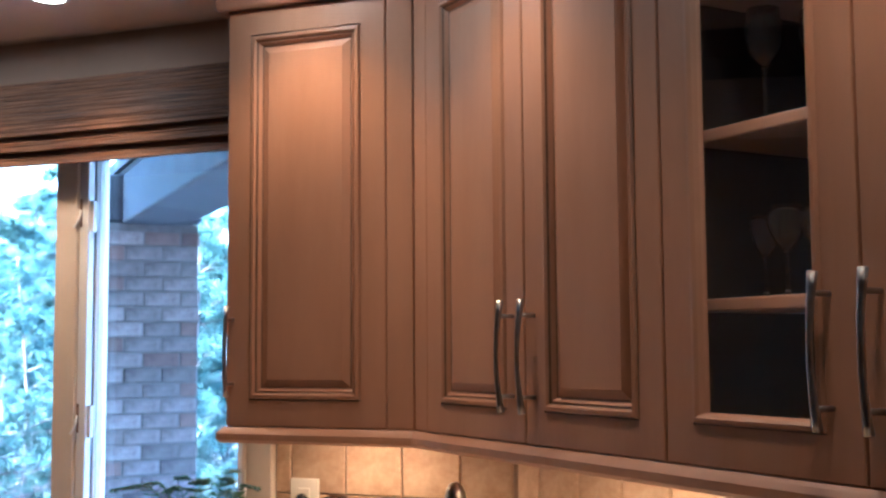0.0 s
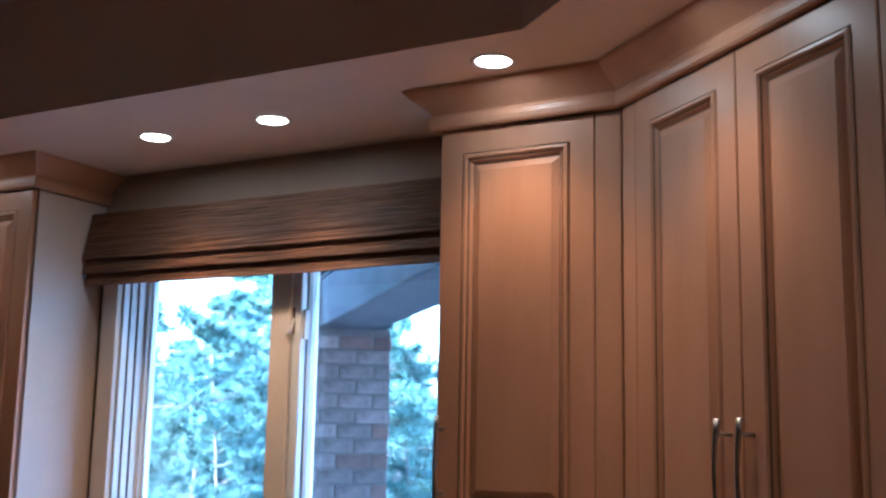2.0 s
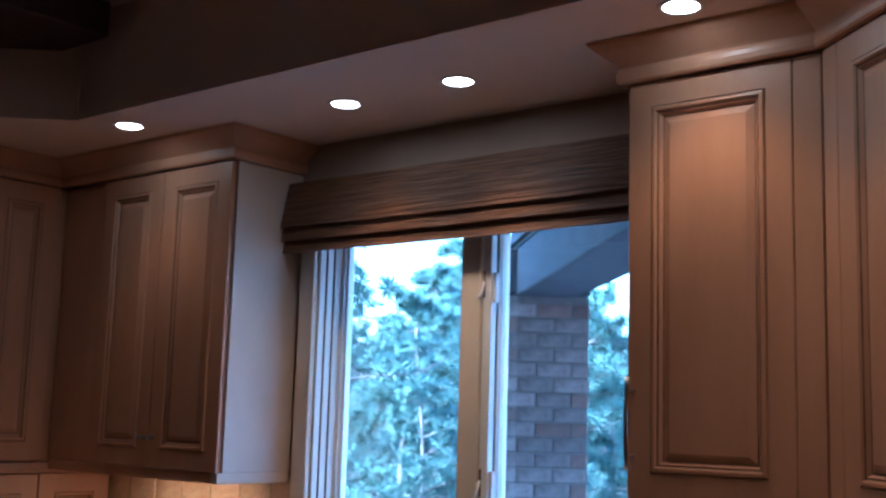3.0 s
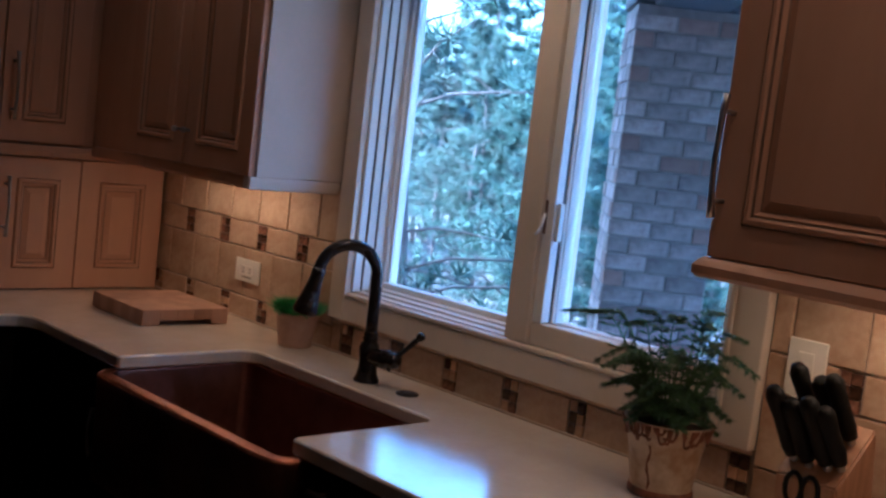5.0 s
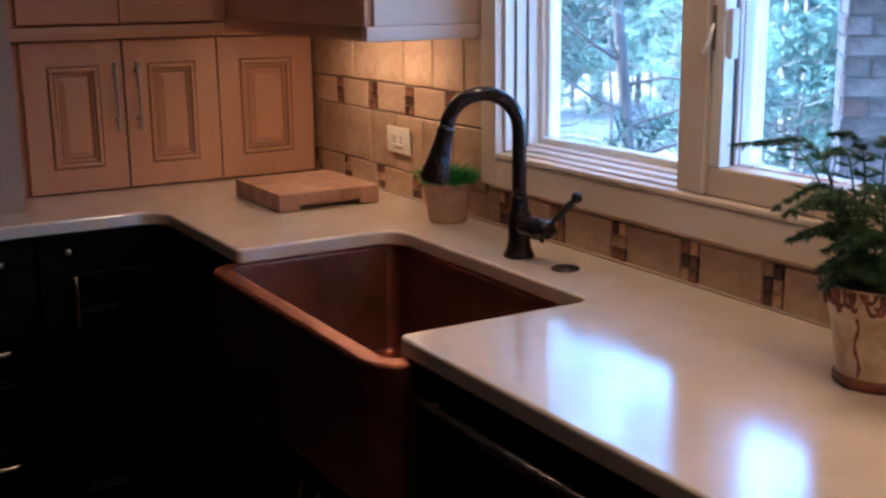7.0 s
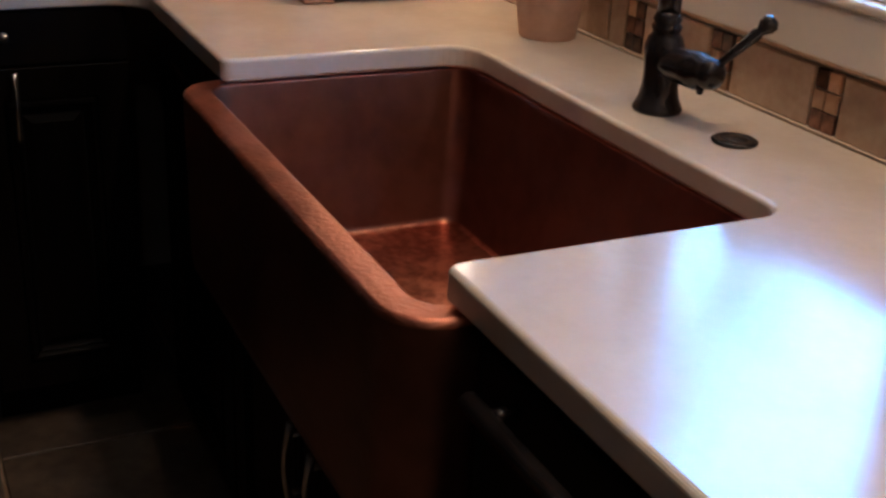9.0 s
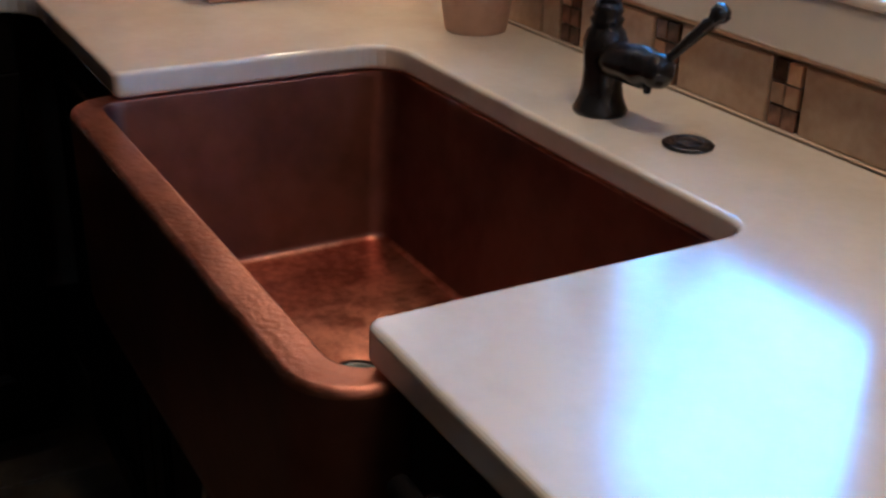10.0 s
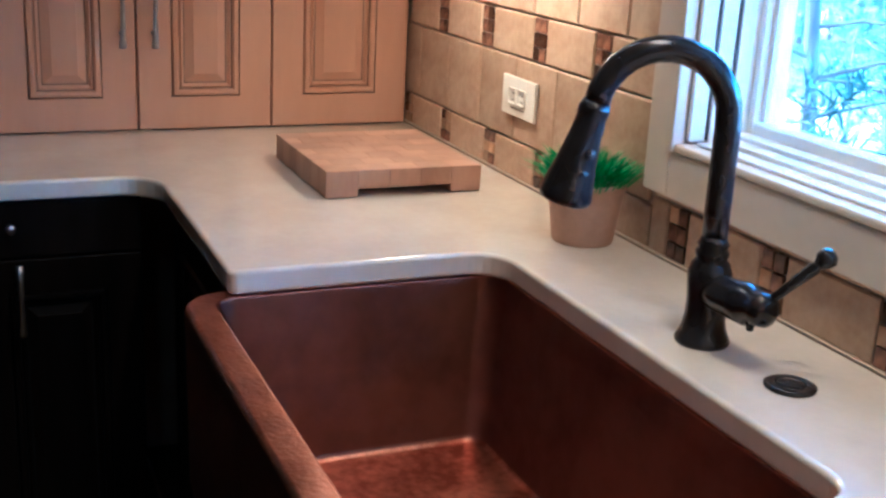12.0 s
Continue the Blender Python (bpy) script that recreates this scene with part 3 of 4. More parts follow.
def under_light(m, w, power):
    t = thing("under_cabinet_light", m, "slim lit strip lamp under the wall cabinet", "strip lamp", "under-cabinet lamps")
    part("housing", box(-w / 2, w / 2, -0.02, 0.02, -0.014, 0.0, 0.002), M_TRIM, t)
    part("lens", box(-w / 2 + 0.01, w / 2 - 0.01, -0.014, 0.014, -0.0165, -0.0145, 0), M_BAR, t, "glowing lens")
    a = bpy.data.lights.new("strip", "AREA")
    a.shape, a.size, a.size_y, a.energy, a.color = "RECTANGLE", w - 0.02, 0.03, power, WARM
    new("strip", a).matrix_world = m @ Matrix.Translation((0, 0, -0.019))


under_light(pose(-0.80, -0.13, 1.3995), 0.50, STRIP)
under_light(pose(1.34, -0.14, 1.4195), 0.30, STRIP * 0.7)
under_light(at_angled(0.55, 0.16, 1.4195), 0.60, STRIP)

# ---- worktop, base cabinets ----
SX0, SX1, SYB, FR = -0.400, 0.360, -0.230, -0.635
WKF = Vector((1.476, FR))
ends = [WALLK + ALONG * 2.3, WKF + ALONG * 2.15]
poly = [(LEFT + 0.002, -0.001), (LEFT + 0.002, -3.0), (-0.963, -3.0), (-0.963, FR), (SX0, FR), (SX0, SYB), (SX1, SYB), (SX1, FR), tuple(WKF), tuple(ends[1]), tuple(ends[0] - INTO * 0.002), (WALLK.x - 0.002, -0.001)]
rad = [0, 0, 0, 0.075, 0.014, 0.055, 0.035, 0.016, 0, 0, 0, 0]
tagged(part("worktop", prism(fillet(poly, rad, 8), 0.8845, CZ, 0.0065, 4), M_STONE), "cream polished quartz worktop with a cutout for the sink", "worktop")


def base_unit(name, m, w, doors, label, h=0.783):
    """A dark base cabinet on a recessed plinth; doors are (x0, x1, z0, z1, handle, horizontal)."""
    t = thing(name, m, label, "cabinet", "base cabinets")
    b = part("body", box(0, w, 0.0, 0.54, 0.10, 0.0995 + h, 0.002), M_DARK, t)
    part("plinth", box(0.002, w - 0.002, 0.06, 0.53, 0.0, 0.0995, 0), M_DARK, t)
    for x0, x1, z0, z1, hd, hor in doors:
        add_door(t, x0, x1, z0, z1, -0.0005, hd, M_DARK, M_BLACK, 0.19 if hor else 0.13, horizontal=hor)
    return t


BF = -0.600
base_unit("base_cabinet", pose(-0.945, BF, 0), 0.508, [(0.06, 0.502, 0.104, 0.880, (0.46, 0.70), False)], "espresso stained base cabinet beside the sink")
base_unit("sink_cabinet", pose(-0.436, BF, 0), 0.848, [(0.004, 0.422, 0.104, 0.60, (0.396, 0.45), False), (0.426, 0.844, 0.104, 0.60, (0.480, 0.45), False)], "espresso stained sink cabinet with two doors", h=0.515)
dw = thing("dishwasher", pose(0.413, BF, 0), "black built-in dishwasher beside the sink", "dishwasher")
part("body", box(0.002, 0.60, 0.0, 0.54, 0.10, 0.8835, 0.002), M_BLACK, dw)
part("door", box(0.004, 0.598, -0.022, -0.001, 0.13, 0.868, 0.006), M_BLACK, dw)
part("plinth", box(0.004, 0.598, 0.05, 0.5, 0.0, 0.0995, 0), M_BLACK, dw)
bm = tube([(0.05, -0.055, 0.835), (0.55, -0.055, 0.835)], 0.010, 12)
for hx in (0.08, 0.52):
    tube([(hx, -0.022, 0.835), (hx, -0.050, 0.835)], 0.007, 8, bm)
part("handle", bm, M_BRONZE, dw, "dark bar handle", smooth=True)
base_unit("base_cabinet", pose(1.016, BF, 0), 0.43, [(0.004, 0.426, 0.104, 0.880, (0.06, 0.7), False)], "espresso stained base cabinet under the worktop")
fb = pose(WKF.x + INTO.x * 0.035, WKF.y + INTO.y * 0.035, 0, 0, 0, -40)
for s in (0.03, 0.75, 1.47):
    base_unit("base_cabinet", fb @ Matrix.Translation((s, 0, 0)), 0.70, [(0.004, 0.348, 0.104, 0.880, (0.32, 0.7), False), (0.352, 0.696, 0.104, 0.880, (0.38, 0.7), False)], "espresso stained base cabinet of the angled run")
fw = pose(-0.993, 0, 0, 0, 0, 90)
cb = base_unit("base_cabinet", fw @ Matrix.Translation((-0.96, 0, 0)), 0.30, [(0.004, 0.296, 0.104, 0.776, (0.085, 0.71), False)], "espresso stained corner base cabinet with a bow pull")
dr = part("drawer_front", box(0.004, 0.296, -0.0205, -0.0005, 0.780, 0.880, 0.003), M_DARK, cb)
part("knob", tube([(0.075, -0.0205, 0.838), (0.075, -0.034, 0.838), (0.075, -0.036, 0.838), (0.075, -0.046, 0.838)], [0.004, 0.004, 0.009, 0.008], 10), M_NICKEL, dr, "small nickel knob", smooth=True)
DRAWERS = [(0.004, 0.356, 0.72, 0.88, (0.18, 0.828), True), (0.004, 0.356, 0.43, 0.716, (0.18, 0.60), True), (0.004, 0.356, 0.104, 0.426, (0.18, 0.298), True)]
for y in (-1.322, -1.684, -2.046, -2.408):
    base_unit("drawer_cabinet", fw @ Matrix.Translation((y, 0, 0)), 0.36, DRAWERS, "espresso stained drawer cabinet with nickel pulls")

# ---- copper sink ----
sink = thing("copper_sink", pose(-0.02, -0.46, 0.607), "hammered copper apron-front sink set under the worktop", "sink")
o = sink.matrix_world.translation


def sk(x0, x1, y0, y1, r, z):
    return [(x - o.x, y - o.y, zz - 0.61) for x, y, zz in round_rect(x0, x1, y0, y1, r, z, 8)]


rings = [sk(-0.425, 0.400, -0.694, -0.205, 0.060, 0.610), sk(-0.428, 0.403, -0.697, -0.203, 0.062, 0.630), sk(-0.430, 0.405, -0.6995, -0.202, 0.062, 0.860), sk(-0.430, 0.405, -0.700, -0.202, 0.062, 0.878),
         sk(-0.4285, 0.4035, -0.6985, -0.2035, 0.0605, 0.8835), sk(-0.425, 0.400, -0.695, -0.207, 0.057, 0.8864), sk(-0.423, 0.398, -0.693, -0.209, 0.055, 0.8868), sk(-0.411, 0.374, -0.660, -0.219, 0.040, 0.8835),
         sk(-0.410, 0.372, -0.657, -0.221, 0.038, 0.8832), sk(-0.409, 0.370, -0.655, -0.222, 0.037, 0.880), sk(-0.408, 0.368, -0.654, -0.223, 0.036, 0.870), sk(-0.380, 0.339, -0.643, -0.250, 0.032, 0.640),
         sk(-0.378, 0.337, -0.641, -0.252, 0.032, 0.633), sk(-0.374, 0.333, -0.637, -0.256, 0.032, 0.629), sk(-0.368, 0.327, -0.631, -0.262, 0.032, 0.6275), sk(-0.300, 0.260, -0.58, -0.33, 0.036, 0.626), sk(-0.065, 0.025, -0.51, -0.42, 0.044, 0.621)]
SKIN = (0, 0, 0, 1, 1, 1, 1, 1, 1, 0, 0, 0, 2, 2, 2, 2)
basin = part("basin", loft(rings, True, True, True, mis=SKIN), M_COPPER, sink, smooth=True, mats=(M_COPPER_RIM, M_COPPER_FLOOR))
drain = part("drain", lathe([(0.0, 0.0), (0.018, 0.0), (0.028, 0.002), (0.036, 0.004), (0.038, 0.0005)], 24, 0, 0.0, cap0=False, cap1=False), M_BRONZE, sink, "dark bronze drain strainer", smooth=True)
drain.location = (0, -0.005, 0.0125)

# ---- faucet ----
faucet = thing("kitchen_faucet", pose(0, -0.146, CZ), "oil-rubbed bronze gooseneck faucet with a pull-down spray head", "faucet")
part("base", lathe([(0.033, 0.0), (0.034, 0.004), (0.031, 0.010), (0.027, 0.020), (0.0245, 0.035), (0.024, 0.055), (0.026, 0.075), (0.027, 0.088), (0.023, 0.100), (0.018, 0.106), (0.020, 0.111), (0.0205, 0.115), (0.017, 0.119), (0.0195, 0.124), (0.0165, 0.130), (0.015, 0.135)], 28), M_BRONZE, faucet, smooth=True)
R = 0.078
arc = [(0, 0, 0.128), (0, 0, 0.18), (0, 0, 0.24), (0, 0, 0.262)]
for k in range(1, 15):
    a = radians(180 - k * 12.3)
    arc.append((-0.35 * (R + R * math.cos(a)), -0.937 * (R + R * math.cos(a)), 0.273 + R * math.sin(a)))
part("neck", tube(arc, [0.0155] * len(arc), 18), M_BRONZE, faucet, smooth=True)
e0 = Vector(arc[-1])
d0 = (Vector(arc[-1]) - Vector(arc[-2])).normalized()
hp, hr = [], []
for s, r in ((-0.004, 0.0165), (0.004, 0.0185), (0.010, 0.0185), (0.014, 0.0175), (0.038, 0.0195), (0.070, 0.0245), (0.096, 0.030), (0.108, 0.032), (0.115, 0.030), (0.118, 0.025)):
    hp.append(e0 + d0 * s)
    hr.append(r)
head = part("spray_head", tube(hp, hr, 20), M_BRONZE, faucet, "flared pull-down spray head", smooth=True)
side = Vector((1, 0, 0)).cross(d0).normalized()
for s in (0.055, 0.08):
    c = e0 + d0 * s + Vector((0.02, 0, 0))
    part("button", tube([c, c + Vector((0.006, 0, 0))], [0.007, 0.006], 10), M_BRONZE, head, smooth=True)
valve = part("valve", tube([(0.0, 0, 0.068), (0.030, 0.001, 0.070), (0.055, 0.002, 0.072), (0.075, 0.003, 0.073), (0.085, 0.004, 0.074), (0.092, 0.004, 0.074), (0.104, 0.005, 0.075), (0.110, 0.005, 0.075)], [0.022, 0.023, 0.024, 0.025, 0.019, 0.021, 0.019, 0.010], 18), M_BRONZE, faucet, smooth=True)
part("lever", tube([(0.096, 0.004, 0.078), (0.106, 0.016, 0.095), (0.118, 0.030, 0.115), (0.128, 0.041, 0.131), (0.130, 0.0435, 0.134), (0.134, 0.048, 0.141), (0.138, 0.052, 0.147), (0.141, 0.055, 0.151)], [0.006, 0.0055, 0.007, 0.008, 0.006, 0.0115, 0.012, 0.006], 12), M_BRONZE, faucet, "slim side lever with a ball end", smooth=True)
part("drip_screw", tube([(0.085, 0.0, 0.055), (0.085, 0.0, 0.046)], [0.006, 0.004], 8), M_BRONZE, faucet)

btn = thing("air_switch", pose(0.147, -0.131, CZ), "round dark bronze button set in the worktop", "button")
part("flange", lathe([(0.029, 0.0), (0.0295, 0.003), (0.026, 0.005), (0.018, 0.0055), (0.017, 0.003)], 28, cap1=False), M_BRONZE, btn, smooth=True)
part("cap", lathe([(0.0165, 0.001), (0.0165, 0.005), (0.013, 0.0065)], 24), M_BRONZE, btn, smooth=True)

# ---- potted grass ----
pot = thing("potted_grass", pose(-0.422, -0.074, CZ), "small terracotta pot of bright green artificial grass", "potted plant")
part("pot", lathe([(0.046, 0.0), (0.048, 0.004), (0.058, 0.075), (0.060, 0.088), (0.0625, 0.089), (0.063, 0.096), (0.060, 0.099), (0.056, 0.097), (0.054, 0.085)], 28, cap1=True), M_TERRA, pot, smooth=True)
bm = bmesh.new()
rnd = random.Random(4)
for k in range(1100):
    a, r = rnd.uniform(0, 6.283), 0.054 * math.sqrt(rnd.random())
    x, y = r * math.cos(a), r * math.sin(a)
    b = rnd.uniform(0, 6.283)
    h = rnd.uniform(0.030, 0.060) * (1.15 - 5 * r)
    lx, ly = x * 0.5 + rnd.uniform(-0.02, 0.02), y * 0.5 + rnd.uniform(-0.02, 0.02)
    wx, wy = 0.0016 * math.cos(b), 0.0016 * math.sin(b)
    v = [bm.verts.new(p) for p in ((x - wx, y - wy, 0.083), (x + wx, y + wy, 0.083), (x + lx * 0.6 + wx, y + ly * 0.6 + wy, 0.083 + h * 0.7), (x + lx * 0.6 - wx, y + ly * 0.6 - wy, 0.083 + h * 0.7), (x + lx * 1.3, y + ly * 1.3, 0.083 + h))]
    bm.faces.new((v[0], v[1], v[2], v[3]))
    bm.faces.new((v[3], v[2], v[4]))
part("grass", bm, M_GRASS, pot, "dense short green blades")

# ---- chopping block ----
board = thing("chopping_block", pose(-0.897, -0.248, CZ), "thick end-grain wooden chopping block with a finger slot", "chopping board")
bx, by = 0.1595, 0.144
nx, ny = 7, 5
for i in range(nx):
    for j in range(ny):
        x0, x1 = -bx + 2 * bx * i / nx, -bx + 2 * bx * (i + 1) / nx
        sh = 0.5 * (i % 2)
        y0, y1 = -by + 2 * by * max(0, (j - sh)) / ny, -by + 2 * by * (j + 1 - sh if j < ny - 1 else ny) / ny
        low_z = 0.013 if (i == nx - 1 and -by + 0.03 < y0 and y1 < by + 0.01) else 0.001
        part("wood_block", box(x0 + 0.0002, x1 - 0.0002, y0 + 0.0002, y1 - 0.0002, 0.016 if i == nx - 1 and 0 < j < ny - 1 else 0.002, 0.048, 0.0007, 1), M_BUTCHER, board)

# ---- fern in a rustic pot ----
fern = thing("potted_fern", pose(0.944, -0.152, CZ), "dark feathery fern in a cream pot with rust brown relief", "potted plant")
part("pot", lathe([(0.058, 0.0), (0.061, 0.003), (0.0625, 0.012), (0.061, 0.018), (0.066, 0.05), (0.072, 0.09), (0.079, 0.122), (0.084, 0.138), (0.088, 0.148), (0.087, 0.153), (0.083, 0.152), (0.079, 0.135)], 40, cap1=True), M_CROCK, fern, smooth=True)
part("foot_band", lathe([(0.060, 0.001), (0.0645, 0.003), (0.0655, 0.010), (0.063, 0.0165), (0.060, 0.018)], 40, cap0=False, cap1=False), M_RUST, fern, "rust brown band", smooth=True)
bm = bmesh.new()
rnd = random.Random(9)
for k in range(60):
    a = 2 * math.pi * (k + rnd.uniform(-0.4, 0.4)) / 60
    drop, curl, turn = rnd.uniform(0.012, 0.036), rnd.uniform(0.10, 0.26), rnd.choice((-1, 1))
    pts = []
    for t in range(9):
        u = t / 8
        z = 0.150 - drop * math.sin(u * 2.2)
        rr = 0.0725 + (z - 0.09) * 0.24 + 0.001
        aa = a + turn * curl * u * u
        pts.append((rr * math.cos(aa), rr * math.sin(aa), z))
    tube(pts, [0.0036, 0.0034, 0.0026, 0.0020, 0.0022, 0.0028, 0.0032, 0.0026, 0.0012], 5, bm)
part("scroll_relief", bm, M_RUST, fern, "rust brown scrolls below the rim")
for a0 in (4.9,):
    bm = bmesh.new()
    ps = []
    for t in range(8):
        z = 0.02 + 0.09 * t / 7
        rr = 0.061 + (z - 0.018) * 0.155
        aa = a0 + 0.05 * math.sin(t * 1.3)
        ps.append((rr * math.cos(aa), rr * math.sin(aa), z))
    tube(ps, [0.002 + 0.0016 * (t % 2) for t in range(8)], 5, bm)
    part("stem_relief", bm, M_RUST, fern)
part("soil", lathe([(0.080, 0.136), (0.05, 0.142), (0.01, 0.145)], 24, cap0=False), M_SOIL, fern, smooth=True)


def frond(bm, a, length, lift, droop, rnd):
    """One arching frond: stem, side sprays and fine leaflets."""
    pts = []
    for k in range(13):
        t = k / 12
        r = 0.02 + length * 0.98 * t
        z = 0.14 + lift * math.sin(min(1.0, t * 1.25) * math.pi / 2) - droop * t * t
        pts.append(Vector((r * math.cos(a) + 0.01 * math.sin(t * 6 + a), r * math.sin(a), z)))
    tube(pts, [0.0026 - 0.0018 * k / 12 for k in range(13)], 5, bm)
    for k in range(3, 13):
        t = (pts[min(k + 1, 12)] - pts[k - 1]).normalized()
        sd = t.cross(Vector((0, 0, 1))).normalized()
        for sgn in (-1, 1):
            ln = length * 0.25 * (1.15 - k / 14) * rnd.uniform(0.7, 1.2)
            tip = pts[k] + (sd * sgn * 0.85 + t * 0.55 + Vector((0, 0, -0.25))).normalized() * ln
            for j in range(1, 10):
                c = pts[k].lerp(tip, j / 9)
                for q in range(4):
                    v = (Vector((rnd.uniform(-1, 1), rnd.uniform(-1, 1), rnd.uniform(-0.8, 0.8))) * 0.7 + (tip - pts[k]).normalized()).normalized() * rnd.uniform(0.008, 0.018)
                    w = v.orthogonal().normalized() * 0.0010
                    bm.faces.new([bm.verts.new(p) for p in (c - w, c + w, c + v)])
            w = (tip - pts[k]).orthogonal().normalized() * 0.0009
            bm.faces.new([bm.verts.new(p) for p in (pts[k] - w, pts[k] + w, tip)])


rnd = random.Random(21)
LOW = [(24 * k + rnd.uniform(-8, 8), rnd.uniform(0.06, 0.10), rnd.uniform(0.03, 0.09), rnd.uniform(0.02, 0.05)) for k in range(15)]
FRONDS = LOW + [(190, 0.24, 0.225, 0.025), (205, 0.17, 0.235, 0.02), (228, 0.13, 0.20, 0.07), (262, 0.14, 0.19, 0.05), (300, 0.13, 0.21, 0.05), (330, 0.15, 0.225, 0.03), (10, 0.14, 0.20, 0.05), (45, 0.10, 0.22, 0.02), (90, 0.09, 0.24, 0.0),
          (135, 0.10, 0.23, 0.02), (172, 0.13, 0.22, 0.03), (250, 0.07, 0.24, 0.0), (340, 0.08, 0.24, 0.01), (190, 0.11, 0.17, 0.05), (285, 0.10, 0.13, 0.04), (20, 0.11, 0.15, 0.05), (240, 0.10, 0.12, 0.03), (315, 0.10, 0.13, 0.05), (215, 0.11, 0.10, 0.03), (270, 0.09, 0.08, 0.03), (300, 0.09, 0.09, 0.04), (235, 0.12, 0.17, 0.05), (345, 0.12, 0.18, 0.05), (0, 0.10, 0.10, 0.04), (180, 0.10, 0.10, 0.03), (60, 0.08, 0.15, 0.02), (120, 0.08, 0.15, 0.02), (255, 0.10, 0.17, 0.03), (310, 0.10, 0.18, 0.02)]
for a, ln, up, dr in FRONDS:
    bm = bmesh.new()
    frond(bm, radians(a), ln, up * 0.94, dr, rnd)
    part("frond", bm, M_FERN, fern)

# ---- knife block ----
kb = thing("knife_block", pose(1.262, -0.09, CZ), "oak knife block holding black-handled knives and scissors", "knife block")
prof = [(-0.068, 0.0), (0.068, 0.0), (0.030, 0.225), (-0.088, 0.128)]
bm = loft([[(-0.060, y, z) for y, z in prof], [(0.060, y, z) for y, z in prof]], True, True, True)
bmesh.ops.recalc_face_normals(bm, faces=bm.faces)
bmesh.ops.bevel(bm, geom=list(bm.edges), offset=0.004, segments=2, affect="EDGES")
part("block", bm, M_BLOCKWOOD, kb)
nrm = Vector((-0.16, -0.46, 0.87)).normalized()
rnd = random.Random(3)
for i, (u, v, ln) in enumerate(((-0.042, 0.25, 0.150), (-0.010, 0.22, 0.135), (0.024, 0.25, 0.145), (0.046, 0.30, 0.125), (-0.034, 0.70, 0.145), (0.004, 0.72, 0.125), (0.034, 0.70, 0.140))):
    b = Vector((u, -0.088 + 0.118 * v, 0.128 + 0.097 * v))
    kn = thing("knife", kb.matrix_world @ Matrix.Translation(b), "kitchen knife with a black handle, stuck in the block", "knife", "knives in the block")
    part("bolster", tube([nrm * -0.02, nrm * 0.012], [0.008, 0.008], 8), M_NICKEL, kn)
    part("handle", tube([nrm * 0.012, nrm * 0.03, nrm * (ln * 0.6), nrm * (ln * 0.9), nrm * ln], [0.0135, 0.017, 0.0155, 0.018, 0.011], 10), M_BLACK, kn, smooth=True)
sc = thing("scissors", kb.matrix_world @ Matrix.Translation((0.008, -0.100, 0.115)), "black-handled kitchen scissors hung on the knife block", "scissors")
for q in (-1, 1):
    pts = [(0.016 * q + 0.016 * math.cos(a), -0.012, 0.0 + 0.028 * math.sin(a)) for a in (2 * math.pi * k / 14 for k in range(15))]
    part("handle", tube(pts, 0.0045, 8), M_BLACK, sc, smooth=True)
part("pivot", box(-0.013, 0.013, -0.014, -0.008, -0.052, -0.018, 0.003), M_BLACK, sc)


# ---- wall plates ----
def wall_plate(m, w, h, kind):
    t = thing("outlet" if kind == "outlet" else "light_switch", m, "ivory plastic duplex outlet on the tiles" if kind == "outlet" else "ivory rocker switch plate on the tiles", "wall plate")
    part("plate", box(-w / 2, w / 2, -0.006, 0.0, -h / 2, h / 2, 0.002), M_PLATE, t)
    if kind == "outlet":
        for sx in (-0.018, 0.018):
            s = part("socket", box(sx - 0.014, sx + 0.014, -0.007, -0.0061, -0.012, 0.016, 0.004), M_PLATE, t)
            for dz in (-0.006, 0.006):
                part("slot", box(sx - 0.004, sx + 0.005, -0.0075, -0.0071, dz - 0.0012, dz + 0.0012, 0), M_SLOT, s)
            part("slot", box(sx + 0.0085, sx + 0.0125, -0.0075, -0.0071, -0.002, 0.002, 0), M_SLOT, s)
        part("test_bar", box(-0.026, 0.026, -0.0072, -0.0061, -0.0225, -0.0195, 0.0004), M_SLOT, t)
    else:
        part("rocker", box(-0.017, 0.017, -0.010, -0.0061, -0.034, 0.034, 0.002), M_PLATE, t)
    return t


wall_plate(pose(-0.803, -0.001, 1.074), 0.132, 0.072, "outlet")
wall_plate(pose(1.137, -0.001, 1.208), 0.082, 0.116, "switch")
wall_plate(pose(1.43, -0.001, 1.10), 0.115, 0.072, "outlet")


# ---- pepper mill ----
mill = thing("pepper_mill", pose(1.655, -0.29, CZ), "tall wooden pepper mill with a domed steel top, on the worktop", "pepper mill")
part("body", lathe([(0.031, 0.0), (0.032, 0.012), (0.026, 0.05), (0.020, 0.14), (0.019, 0.22), (0.025, 0.275), (0.026, 0.305), (0.022, 0.318)], 28), M_BLOCKWOOD, mill, smooth=True)
part("collar", lathe([(0.0215, 0.3185), (0.0235, 0.3215), (0.0235, 0.3285), (0.0215, 0.3315)], 28), M_NICKEL, mill, smooth=True)
part("dome", lathe([(0.0215, 0.332), (0.0235, 0.345), (0.0235, 0.356), (0.0205, 0.370), (0.014, 0.380), (0.006, 0.385), (0.0005, 0.386)], 28), M_NICKEL, mill, "domed steel cap", smooth=True)

